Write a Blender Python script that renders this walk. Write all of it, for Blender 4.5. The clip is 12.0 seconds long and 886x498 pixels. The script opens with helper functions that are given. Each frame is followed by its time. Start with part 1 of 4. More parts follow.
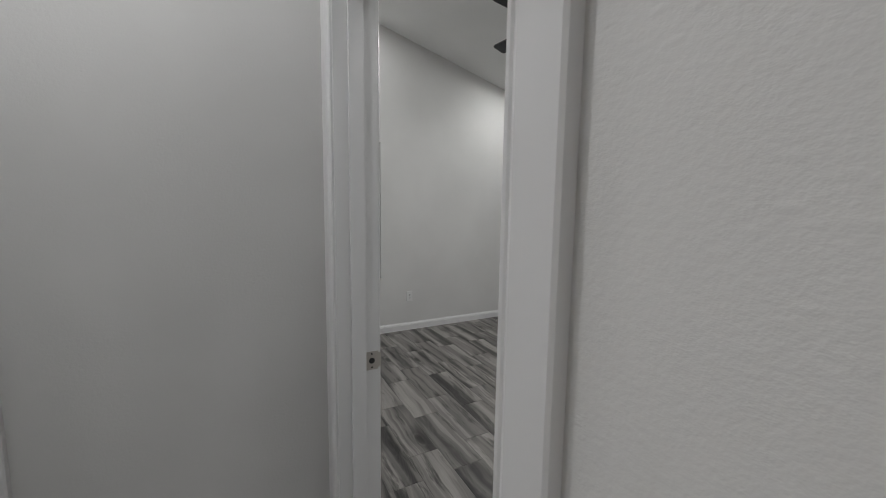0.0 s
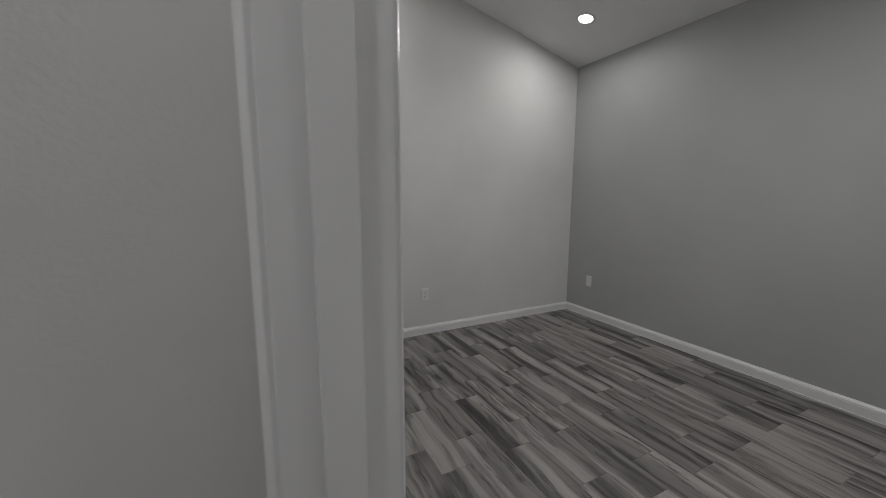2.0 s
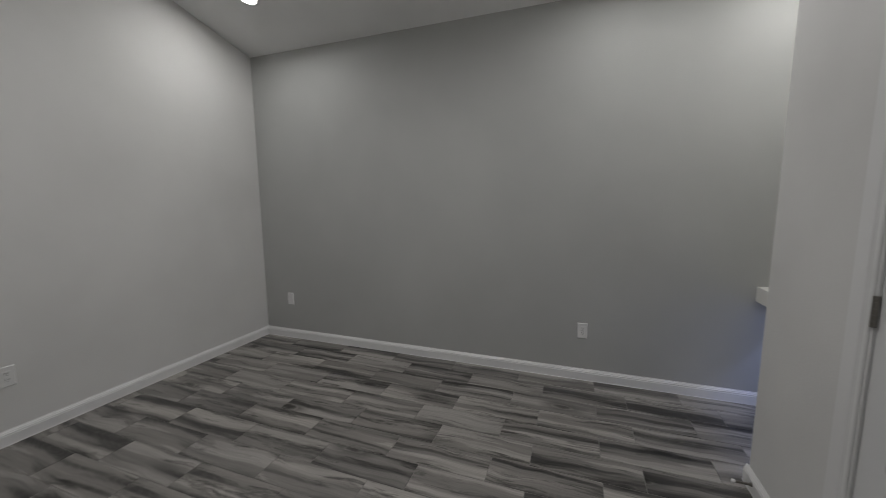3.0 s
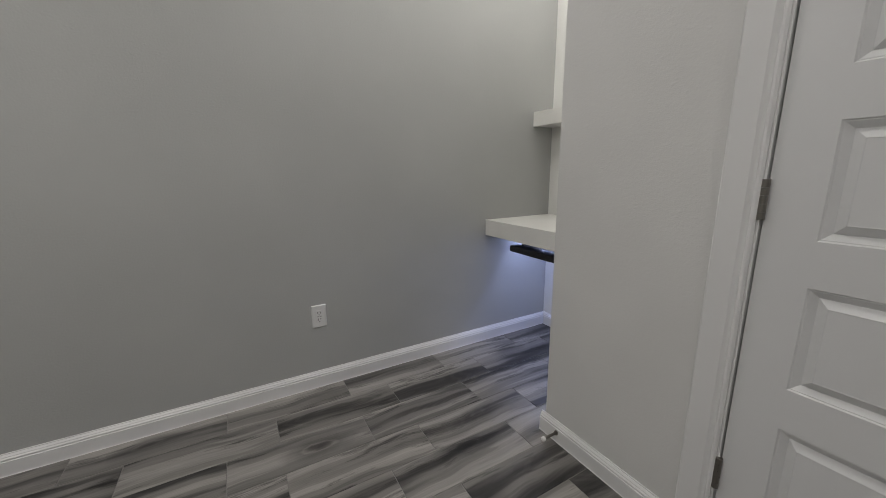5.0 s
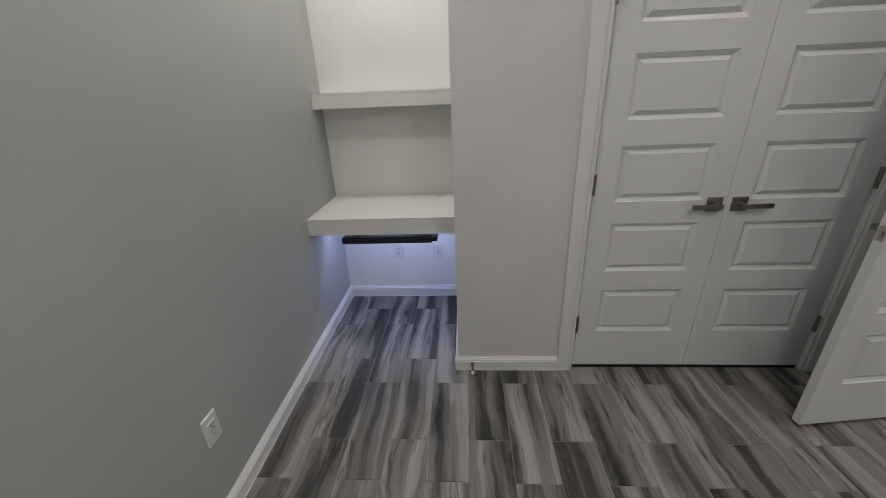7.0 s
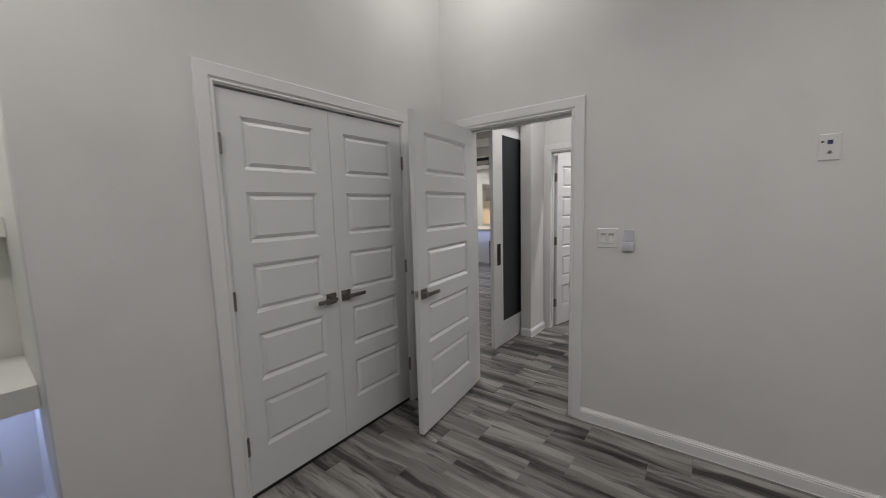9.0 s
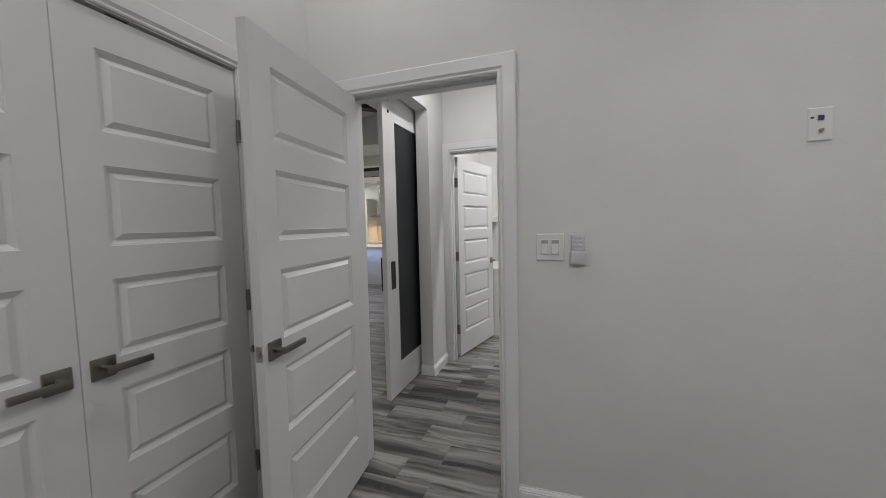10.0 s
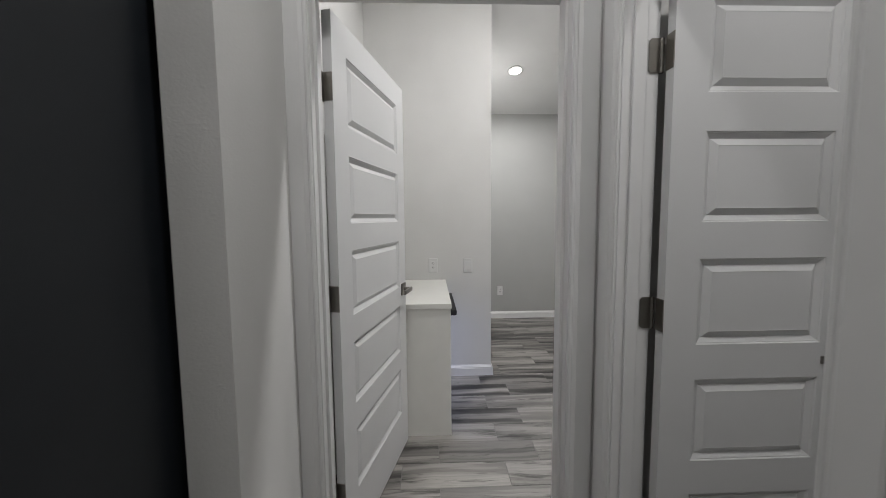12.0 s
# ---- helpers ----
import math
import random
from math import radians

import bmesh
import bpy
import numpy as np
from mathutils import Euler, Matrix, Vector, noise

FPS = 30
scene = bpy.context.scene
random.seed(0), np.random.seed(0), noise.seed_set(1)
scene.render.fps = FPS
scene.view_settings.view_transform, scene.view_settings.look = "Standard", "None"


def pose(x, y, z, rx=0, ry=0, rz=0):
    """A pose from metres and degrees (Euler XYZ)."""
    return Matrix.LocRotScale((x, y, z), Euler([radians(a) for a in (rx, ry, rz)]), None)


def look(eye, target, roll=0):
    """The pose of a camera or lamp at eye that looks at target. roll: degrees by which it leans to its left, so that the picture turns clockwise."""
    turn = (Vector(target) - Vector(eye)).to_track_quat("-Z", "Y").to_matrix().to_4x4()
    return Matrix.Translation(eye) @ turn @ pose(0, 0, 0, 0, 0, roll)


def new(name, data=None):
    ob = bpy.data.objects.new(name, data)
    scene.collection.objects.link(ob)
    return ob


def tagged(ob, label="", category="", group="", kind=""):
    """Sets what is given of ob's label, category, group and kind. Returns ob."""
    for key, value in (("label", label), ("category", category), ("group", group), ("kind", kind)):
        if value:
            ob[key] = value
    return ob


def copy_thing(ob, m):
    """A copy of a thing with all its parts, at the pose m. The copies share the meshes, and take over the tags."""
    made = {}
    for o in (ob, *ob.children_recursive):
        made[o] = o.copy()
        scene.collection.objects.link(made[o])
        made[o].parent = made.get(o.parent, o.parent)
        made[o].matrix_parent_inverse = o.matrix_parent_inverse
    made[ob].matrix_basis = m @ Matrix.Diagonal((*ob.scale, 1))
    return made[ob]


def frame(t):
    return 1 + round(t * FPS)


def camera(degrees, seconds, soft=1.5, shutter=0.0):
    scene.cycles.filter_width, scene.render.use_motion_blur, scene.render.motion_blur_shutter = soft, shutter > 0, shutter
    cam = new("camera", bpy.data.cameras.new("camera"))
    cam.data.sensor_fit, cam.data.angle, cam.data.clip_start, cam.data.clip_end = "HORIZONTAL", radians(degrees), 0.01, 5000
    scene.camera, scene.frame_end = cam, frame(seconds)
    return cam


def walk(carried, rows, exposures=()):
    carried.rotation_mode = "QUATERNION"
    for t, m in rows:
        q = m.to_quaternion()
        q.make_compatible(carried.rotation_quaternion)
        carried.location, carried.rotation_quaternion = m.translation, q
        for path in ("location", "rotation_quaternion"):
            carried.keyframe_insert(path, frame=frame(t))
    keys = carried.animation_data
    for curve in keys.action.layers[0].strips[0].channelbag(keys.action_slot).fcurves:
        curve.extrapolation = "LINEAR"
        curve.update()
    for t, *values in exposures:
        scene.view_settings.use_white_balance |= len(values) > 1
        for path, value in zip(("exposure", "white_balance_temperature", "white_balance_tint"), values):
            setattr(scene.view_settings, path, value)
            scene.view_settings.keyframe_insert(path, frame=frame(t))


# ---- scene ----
cam = camera(100.9, 12.0, 0.8, 0.12)
PATH = [
    (0, (1.241, -0.346, 1.423), (-0.519, 0.58, 1.216), 0.8),
    (0.5, (1.166, -0.379, 1.419), (-0.673, 0.37, 1.184), 0.4),
    (1, (1.083, -0.379, 1.407), (-0.797, 0.258, 1.156), 0.3),
    (1.5, (0.812, -0.307, 1.381), (-1.069, 0.318, 1.108), 0.3),
    (2, (0.522, -0.131, 1.377), (-1.248, 0.757, 1.093), 0.1),
    (2.5, (0.359, 0.11, 1.365), (-1.038, 1.516, 1.097), -0.0),
    (3, (0.352, 0.27, 1.394), (-0.326, 2.135, 1.143), -0.4),
    (3.5, (0.361, 0.446, 1.412), (0.393, 2.428, 1.15), -0.8),
    (3.7, (0.352, 0.52, 1.405), (0.532, 2.494, 1.137), -0.8),
    (5.3, (-0.001, 1.493, 1.116), (1.174, 3.023, 0.59), -1.1),
    (5.5, (-0.09, 1.589, 1.13), (1.231, 2.961, 0.52), -1.4),
    (6, (-0.271, 1.858, 1.23), (1.306, 2.805, 0.446), -2.1),
    (6.5, (-0.384, 2.102, 1.377), (1.356, 2.642, 0.552), -2.6),
    (6.7, (-0.435, 2.185, 1.45), (1.348, 2.559, 0.624), -2.7),
    (8.3, (-0.572, 2.525, 1.511), (1.104, 1.488, 1.17), -1.8),
    (8.5, (-0.618, 2.521, 1.504), (0.932, 1.293, 1.205), -1.7),
    (9, (-0.662, 2.471, 1.49), (0.543, 0.892, 1.263), -1.6),
    (9.5, (-0.505, 2.202, 1.449), (0.301, 0.379, 1.277), -1.4),
    (10, (-0.181, 1.752, 1.382), (0.477, -0.132, 1.248), -1.3),
    (10.5, (0.124, 1.149, 1.385), (0.644, -0.775, 1.219), -1.1),
    (11, (0.365, 0.552, 1.362), (0.796, -1.394, 1.19), -0.9),
    (11.2, (0.463, 0.351, 1.368), (0.793, -1.614, 1.197), -1.0),
    (11.6, (0.524, -0.102, 1.37), (0.666, -2.089, 1.193), -0.8),
    (12, (0.56, -0.499, 1.341), (0.492, -2.491, 1.173), -0.5),
]
EXPOSURE = [(0, -0.13, 6400, 9), (1, -0.28, 6450, 9), (2, -0.40, 6450, 10), (3, -0.40, 6500, 10), (3.5, -0.24, 6550, 10), (5.5, 0.00, 6700, 10), (6.5, -0.09, 6700, 10),
            (8.5, -0.25, 6700, 10), (9.5, -0.16, 6600, 10), (10.5, -0.08, 6550, 10), (11, 0.01, 6600, 10), (11.5, -0.12, 6650, 11), (12, -0.41, 6550, 9)]
walk(cam, [(t, look(e, g, r)) for t, e, g, r in PATH], EXPOSURE)

# ---- sky at dusk ----
world = bpy.data.worlds.new("world")
scene.world = world
world.use_nodes = True
wn = world.node_tree
bg = wn.nodes["Background"]
bg.inputs["Color"].default_value = (0.27, 0.35, 0.62, 1)
bg.inputs["Strength"].default_value = 0.06

WARM = (1.0, 0.985, 0.970)
AMBER = (1.0, 0.968, 0.925)
CLEAR = (1.0, 0.985, 0.985)
COOL = (0.44, 0.54, 1.0)


def area(x, y, z, watts, size, colour=WARM, size_y=None, rx=0, ry=0, rz=0):
    d = bpy.data.lights.new("lamp", "AREA")
    d.energy, d.color = watts, colour
    if size_y:
        d.shape, d.size, d.size_y = "RECTANGLE", size, size_y
    else:
        d.shape, d.size = "DISK", size
    new("lamp", d).matrix_world = pose(x, y, z, rx, ry, rz)


H = 2.855
HT = 3.75
SLOPE = 0.248


def vault(y):
    """Height of the bedroom's sloping ceiling."""
    return 2.83 + SLOPE * (3.225 - y)


def vault2(y):
    """Height of the next room's sloping ceiling."""
    return 2.665 + SLOPE * (y + 5.30)


LEAN = -math.degrees(math.atan(SLOPE))
LAMPS = ((-2.10, 2.63), (0.60, 2.63), (-2.10, 0.60), (0.60, 0.60))
BED = 9
for lx, ly in LAMPS:
    area(lx, ly, vault(ly) - 0.03, BED, 0.13, rx=LEAN)
area(-0.80, 1.60, 2.645, 13, 0.24)
area(1.63, 2.79, vault(2.79) - 0.03, 9, 0.13, rx=LEAN)
area(1.80, 2.79, 0.722, 2.9, 0.02, COOL, 0.80)
area(0.52, -0.90, H - 0.03, 10.5, 0.13, CLEAR)
# unseen lamp, added to light the small side room
area(-0.45, -0.75, H - 0.03, 11, 0.13, CLEAR)
area(-0.35, -4.45, vault2(-4.45) - 0.03, 34, 0.13, CLEAR, rx=-LEAN)
# unseen lamp, added to brighten the next room
area(-0.35, -2.25, vault2(-2.25) - 0.03, 52, 0.13, CLEAR, rx=-LEAN)
area(0.8, -3.1, 0.70, 3.0, 0.05, COOL, 0.6)
area(4.95, -4.0, 3.42, 8, 0.13, AMBER)
area(3.3, -0.70, 2.87, 9, 0.13, CLEAR)
area(5.95, -3.4, 2.87, 9, 0.13, AMBER)
area(5.8, -4.9, 2.87, 6, 0.13, AMBER)
area(1.9, -4.9, 2.87, 30, 0.13, AMBER)
area(3.85, -2.85, 3.0, 8, 0.16, (1.0, 0.84, 0.66))
area(6.0, -6.12, 2.655, 6, 0.13)
area(6.02, -7.34, 2.655, 10, 0.13)
area(5.14, -5.96, 2.595, 26, 0.13)
area(4.0, -5.672, 0.858, 5, 3.0, COOL, 0.03)
area(4.4, -7.87, 1.40, 6, 1.6, (1.0, 0.66, 0.36), 0.05)
area(7.95, -4.45, 0.06, 3, 0.1, (1.0, 0.62, 0.22), rx=180)


# ---- materials ----
def nodes(name):
    m = bpy.data.materials.new(name)
    m.use_nodes = True
    return m, m.node_tree, m.node_tree.nodes["Principled BSDF"]


def add(nt, kind, **values):
    n = nt.nodes.new(kind)
    for k, v in values.items():
        n.inputs[k].default_value = v
    return n


def bumped(nt, bsdf, height, strength, distance):
    b = add(nt, "ShaderNodeBump", Strength=strength, Distance=distance)
    nt.links.new(height, b.inputs["Height"])
    nt.links.new(b.outputs[0], bsdf.inputs["Normal"])
    return b


def ramp(nt, source, stops):
    r = nt.nodes.new("ShaderNodeValToRGB")
    e = r.color_ramp.elements
    while len(e) < len(stops):
        e.new(0.5)
    for i, (p, c) in enumerate(stops):
        e[i].position, e[i].color = p, (*c, 1)
    nt.links.new(source, r.inputs[0])
    return r


def paint(name, colour, rough=0.6, texture=0.0, vary=0.04):
    """Wall or trim paint: faint mottling, and a rolled or sprayed relief."""
    m, nt, b = nodes(name)
    co = nt.nodes.new("ShaderNodeTexCoord")
    big = add(nt, "ShaderNodeTexNoise", Scale=1.7, Detail=4.0)
    nt.links.new(co.outputs["Object"], big.inputs["Vector"])
    lo, hi = ([c * f for c in colour] for f in (1 - vary, 1 + vary))
    nt.links.new(ramp(nt, big.outputs["Fac"], ((0.3, lo), (0.7, hi))).outputs[0], b.inputs["Base Color"])
    b.inputs["Roughness"].default_value = rough
    b.inputs["Specular IOR Level"].default_value = 0.35
    if texture:
        fine = add(nt, "ShaderNodeTexNoise", Scale=120.0, Detail=3.0, Roughness=0.65)
        nt.links.new(co.outputs["Object"], fine.inputs["Vector"])
        blobs = add(nt, "ShaderNodeTexVoronoi", Scale=38.0)
        blobs.feature = "SMOOTH_F1"
        drawn = nt.nodes.new("ShaderNodeMapping")
        drawn.inputs["Scale"].default_value = (1.0, 1.0, 2.2)
        nt.links.new(co.outputs["Object"], drawn.inputs["Vector"])
        nt.links.new(drawn.outputs[0], blobs.inputs["Vector"])
        spots = ramp(nt, blobs.outputs["Distance"], ((0.08, (1, 1, 1)), (0.30, (0, 0, 0))))
        patch = add(nt, "ShaderNodeTexNoise", Scale=11.0, Detail=2.0)
        nt.links.new(co.outputs["Object"], patch.inputs["Vector"])
        few = ramp(nt, patch.outputs["Fac"], ((0.5, (0, 0, 0)), (0.62, (1, 1, 1))))
        mul = add(nt, "ShaderNodeMath")
        mul.operation = "MULTIPLY"
        nt.links.new(spots.outputs[0], mul.inputs[0])
        nt.links.new(few.outputs[0], mul.inputs[1])
        both = nt.nodes.new("ShaderNodeMath")
        both.operation = "MULTIPLY_ADD"
        nt.links.new(mul.outputs[0], both.inputs[0])
        both.inputs[1].default_value = 0.35
        nt.links.new(fine.outputs["Fac"], both.inputs[2])
        bumped(nt, b, both.outputs[0], texture, 0.0022)
    return m


def plain(name, colour, rough=0.5, metal=0.0, grain=0.0, vary=0.06):
    m, nt, b = nodes(name)
    co = nt.nodes.new("ShaderNodeTexCoord")
    n = add(nt, "ShaderNodeTexNoise", Scale=9.0, Detail=5.0)
    nt.links.new(co.outputs["Object"], n.inputs["Vector"])
    lo, hi = ([c * f for c in colour] for f in (1 - vary, 1 + vary))
    nt.links.new(ramp(nt, n.outputs["Fac"], ((0.3, lo), (0.7, hi))).outputs[0], b.inputs["Base Color"])
    b.inputs["Roughness"].default_value, b.inputs["Metallic"].default_value = rough, metal
    if grain:
        g = add(nt, "ShaderNodeTexNoise", Scale=220.0, Detail=2.0)
        nt.links.new(co.outputs["Object"], g.inputs["Vector"])
        bumped(nt, b, g.outputs["Fac"], grain, 0.0006)
    return m


def glow(name, colour, strength):
    m, nt, b = nodes(name)
    b.inputs["Base Color"].default_value = (0.8, 0.8, 0.8, 1)
    b.inputs["Emission Color"].default_value = (*colour, 1)
    b.inputs["Emission Strength"].default_value = strength
    return m


def plank_material(name, island):
    """Grey wood-look porcelain: long warped streaks, dark heart bands, a few knots, fine grain."""
    m, nt, b = nodes(name)
    co = nt.nodes.new("ShaderNodeTexCoord")
    if island:
        rnd = nt.nodes.new("ShaderNodeNewGeometry").outputs["Random Per Island"]
    else:
        rnd = nt.nodes.new("ShaderNodeObjectInfo").outputs["Random"]
    off = nt.nodes.new("ShaderNodeCombineXYZ")
    for i, k in enumerate((37.0, 91.0, 53.0)):
        mu = add(nt, "ShaderNodeMath")
        mu.operation = "MULTIPLY"
        mu.inputs[1].default_value = k
        nt.links.new(rnd, mu.inputs[0])
        nt.links.new(mu.outputs[0], off.inputs[i])
    sh = nt.nodes.new("ShaderNodeVectorMath")
    nt.links.new(co.outputs["Object"], sh.inputs[0])
    nt.links.new(off.outputs[0], sh.inputs[1])
    # warp across the plank, so that the streaks bend as they run
    wp = add(nt, "ShaderNodeTexNoise", Scale=2.6, Detail=2.0)
    nt.links.new(sh.outputs[0], wp.inputs["Vector"])
    cen = nt.nodes.new("ShaderNodeVectorMath")
    cen.operation = "SUBTRACT"
    nt.links.new(wp.outputs["Color"], cen.inputs[0])
    cen.inputs[1].default_value = (0.5, 0.5, 0.5)
    sca = nt.nodes.new("ShaderNodeVectorMath")
    sca.operation = "MULTIPLY"
    nt.links.new(cen.outputs[0], sca.inputs[0])
    sca.inputs[1].default_value = (0.10, 0.075, 0.0)
    wv = nt.nodes.new("ShaderNodeVectorMath")
    nt.links.new(sh.outputs[0], wv.inputs[0])
    nt.links.new(sca.outputs[0], wv.inputs[1])

    def streak(sx, sy, detail, rough):
        mp = nt.nodes.new("ShaderNodeMapping")
        mp.inputs["Scale"].default_value = (sx, sy, 1.0)
        nt.links.new(wv.outputs[0], mp.inputs["Vector"])
        n = add(nt, "ShaderNodeTexNoise", Scale=1.0, Detail=detail, Roughness=rough)
        nt.links.new(mp.outputs[0], n.inputs["Vector"])
        return n.outputs["Fac"]

    def times(p, k):
        mu = add(nt, "ShaderNodeMath")
        mu.operation = "MULTIPLY"
        mu.inputs[1].default_value = k
        nt.links.new(p, mu.inputs[0])
        return mu.outputs[0]

    def blend(p, q, kind, fac=1.0):
        mx = nt.nodes.new("ShaderNodeMix")
        mx.data_type, mx.blend_type = "RGBA", kind
        mx.inputs[0].default_value = fac
        nt.links.new(p, mx.inputs[6])
        nt.links.new(q, mx.inputs[7])
        return mx

    # boards cut from sapwood and heartwood: a few wide bands to a plank
    band = streak(0.6, 11.0, 2.0, 0.45)
    broad = ramp(nt, band, ((0.35, (0.046, 0.044, 0.043)), (0.405, (0.092, 0.087, 0.083)), (0.44, (0.158, 0.150, 0.143)), (0.545, (0.190, 0.180, 0.171)), (0.557, (0.250, 0.238, 0.226)), (0.66, (0.305, 0.290, 0.275))))
    # growth rings: contours of the same wood, strong in the dark heart alone
    sine = add(nt, "ShaderNodeMath")
    sine.operation = "SINE"
    nt.links.new(times(streak(1.5, 7.0, 1.5, 0.5), 120.0), sine.inputs[0])
    rings = ramp(nt, sine.outputs[0], ((0.0, (0.62, 0.62, 0.62)), (0.35, (0.95, 0.95, 0.95)), (0.9, (1.05, 1.05, 1.05))))
    heart = ramp(nt, band, ((0.36, (0.7, 0.7, 0.7)), (0.46, (0.05, 0.05, 0.05))))
    # smoky dark stain with frayed ends
    smoke = ramp(nt, streak(2.0, 17.0, 6.0, 0.70), ((0.34, (0.22, 0.217, 0.215)), (0.40, (0.56, 0.56, 0.558)), (0.455, (1, 1, 1))))
    streaks = ramp(nt, streak(0.9, 26.0, 3.0, 0.55), ((0.33, (0.66, 0.66, 0.66)), (0.44, (0.97, 0.97, 0.97)), (0.66, (1.10, 1.10, 1.09))))
    grain = ramp(nt, streak(4.0, 150.0, 4.0, 0.7), ((0.30, (0.80, 0.80, 0.80)), (0.70, (1.12, 1.12, 1.12))))
    # knots, in some planks only, each with a dark halo drawn out along the grain
    rag = add(nt, "ShaderNodeTexNoise", Scale=22.0, Detail=3.0)
    nt.links.new(sh.outputs[0], rag.inputs["Vector"])
    rc = nt.nodes.new("ShaderNodeVectorMath")
    rc.operation = "MULTIPLY_ADD"
    nt.links.new(rag.outputs["Color"], rc.inputs[0])
    rc.inputs[1].default_value = (0.035, 0.022, 0.0)
    nt.links.new(wv.outputs[0], rc.inputs[2])
    kn = nt.nodes.new("ShaderNodeMapping")
    kn.inputs["Scale"].default_value = (2.0, 5.6, 1.0)
    nt.links.new(rc.outputs[0], kn.inputs["Vector"])
    vo = add(nt, "ShaderNodeTexVoronoi", Scale=1.0)
    nt.links.new(kn.outputs[0], vo.inputs["Vector"])
    knotted = ramp(nt, vo.outputs["Distance"], ((0.07, (0.14, 0.137, 0.134)), (0.12, (0.34, 0.335, 0.33)), (0.15, (0.72, 0.72, 0.72)), (0.18, (0.50, 0.50, 0.50)), (0.38, (1, 1, 1))))
    pick = nt.nodes.new("ShaderNodeSeparateColor")
    nt.links.new(vo.outputs["Color"], pick.inputs[0])
    some = ramp(nt, pick.outputs[0], ((0.45, (1, 1, 1)), (0.47, (0, 0, 0))))
    knot = nt.nodes.new("ShaderNodeMix")
    knot.data_type = "RGBA"
    knot.inputs[6].default_value = (1, 1, 1, 1)
    nt.links.new(some.outputs[0], knot.inputs[0])
    nt.links.new(knotted.outputs[0], knot.inputs[7])
    tone = ramp(nt, rnd, ((0.0, (0.93, 0.93, 0.93)), (1.0, (1.07, 1.065, 1.05))))
    ringed = blend(broad.outputs[0], rings.outputs[0], "MULTIPLY")
    nt.links.new(heart.outputs[0], ringed.inputs[0])
    col = ringed.outputs[2]
    for r in (smoke.outputs[0], streaks.outputs[0], grain.outputs[0], knot.outputs[2], tone.outputs[0]):
        col = blend(col, r, "MULTIPLY").outputs[2]
    nt.links.new(col, b.inputs["Base Color"])
    b.inputs["Roughness"].default_value = 0.42
    bumped(nt, b, grain.outputs[0], 0.12, 0.0008)
    return m


WALL = paint("wall_paint", (0.625, 0.622, 0.612), 0.6, 0.30)
GREYWALL = paint("grey_wall_paint", (0.395, 0.400, 0.390), 0.55, 0.35)
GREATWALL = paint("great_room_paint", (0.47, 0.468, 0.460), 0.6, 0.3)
CEIL = paint("ceiling_paint", (0.78, 0.78, 0.775), 0.7, 0.25)
TRIM = paint("trim_paint", (0.685, 0.685, 0.685), 0.30, 0.0, 0.02)
DOOR = paint("door_paint", (0.64, 0.643, 0.647), 0.34, 0.06, 0.02)
NICHEWALL = paint("niche_paint", (0.74, 0.74, 0.715), 0.5, 0.3)
PLANK = plank_material("wood_look_tile", False)
PLANKS = plank_material("wood_look_tiles_far", True)
GROUT = plain("grout", (0.20, 0.193, 0.186), 0.85)
NICKEL = plain("brushed_nickel", (0.26, 0.245, 0.225), 0.36, 1.0, 0.1)
SATIN = plain("satin_nickel", (0.50, 0.47, 0.43), 0.32, 1.0, 0.1)
STEEL = plain("stainless_steel", (0.55, 0.54, 0.52), 0.25, 1.0)
BLACK = plain("black_plastic", (0.012, 0.012, 0.013), 0.62)
BLADE = plain("fan_blade_black", (0.022, 0.024, 0.030), 0.45)
BARNBLACK = plain("black_panel", (0.013, 0.016, 0.020), 0.42)
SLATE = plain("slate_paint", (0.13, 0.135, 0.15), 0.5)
BEAM = plain("dark_beam", (0.02, 0.02, 0.024), 0.5, 0.0, 0.1)
PLATE = plain("white_plastic", (0.66, 0.66, 0.655), 0.35, 0.0, 0.0, 0.02)
REMOTE = plain("grey_white_plastic", (0.52, 0.52, 0.56), 0.4, 0.0, 0.0, 0.03)
SLOT = plain("dark_slot", (0.03, 0.03, 0.03), 0.6)
BLUE = plain("blue_port", (0.03, 0.04, 0.14), 0.4)
LAMINATE = plain("white_laminate", (0.74, 0.735, 0.70), 0.28, 0.0, 0.0, 0.02)
VINYL = plain("white_vinyl", (0.72, 0.71, 0.69), 0.4)
SILL = plain("white_marble_sill", (0.70, 0.69, 0.67), 0.25)
STONE = plain("cream_stone", (0.62, 0.58, 0.50), 0.5, 0.0, 0.2, 0.14)
FENCE = plain("weathered_fence", (0.10, 0.08, 0.065), 0.8, 0.0, 0.2)
ROOF = plain("roof_shingle", (0.09, 0.088, 0.086), 0.9, 0.0, 0.3)
STUCCO = plain("stucco", (0.25, 0.235, 0.21), 0.9, 0.0, 0.3)
SOIL = plain("dark_grass", (0.04, 0.055, 0.025), 0.95, 0.0, 0.3, 0.3)
LEAF = plain("leaf_green", (0.05, 0.10, 0.03), 0.5)
POT = plain("clay_pot", (0.30, 0.22, 0.15), 0.7)
LENS = glow("led_lens", (1.0, 0.96, 0.90), 9.0)
FANLENS = glow("fan_lens", (1.0, 0.97, 0.92), 7.0)
WARMLENS = glow("warm_lens", (1.0, 0.66, 0.34), 2.6)
LEDBLUE = glow("blue_led", (0.55, 0.62, 1.0), 6.0)
BACKSPLASH = plain("warm_tile", (0.62, 0.55, 0.45), 0.3)


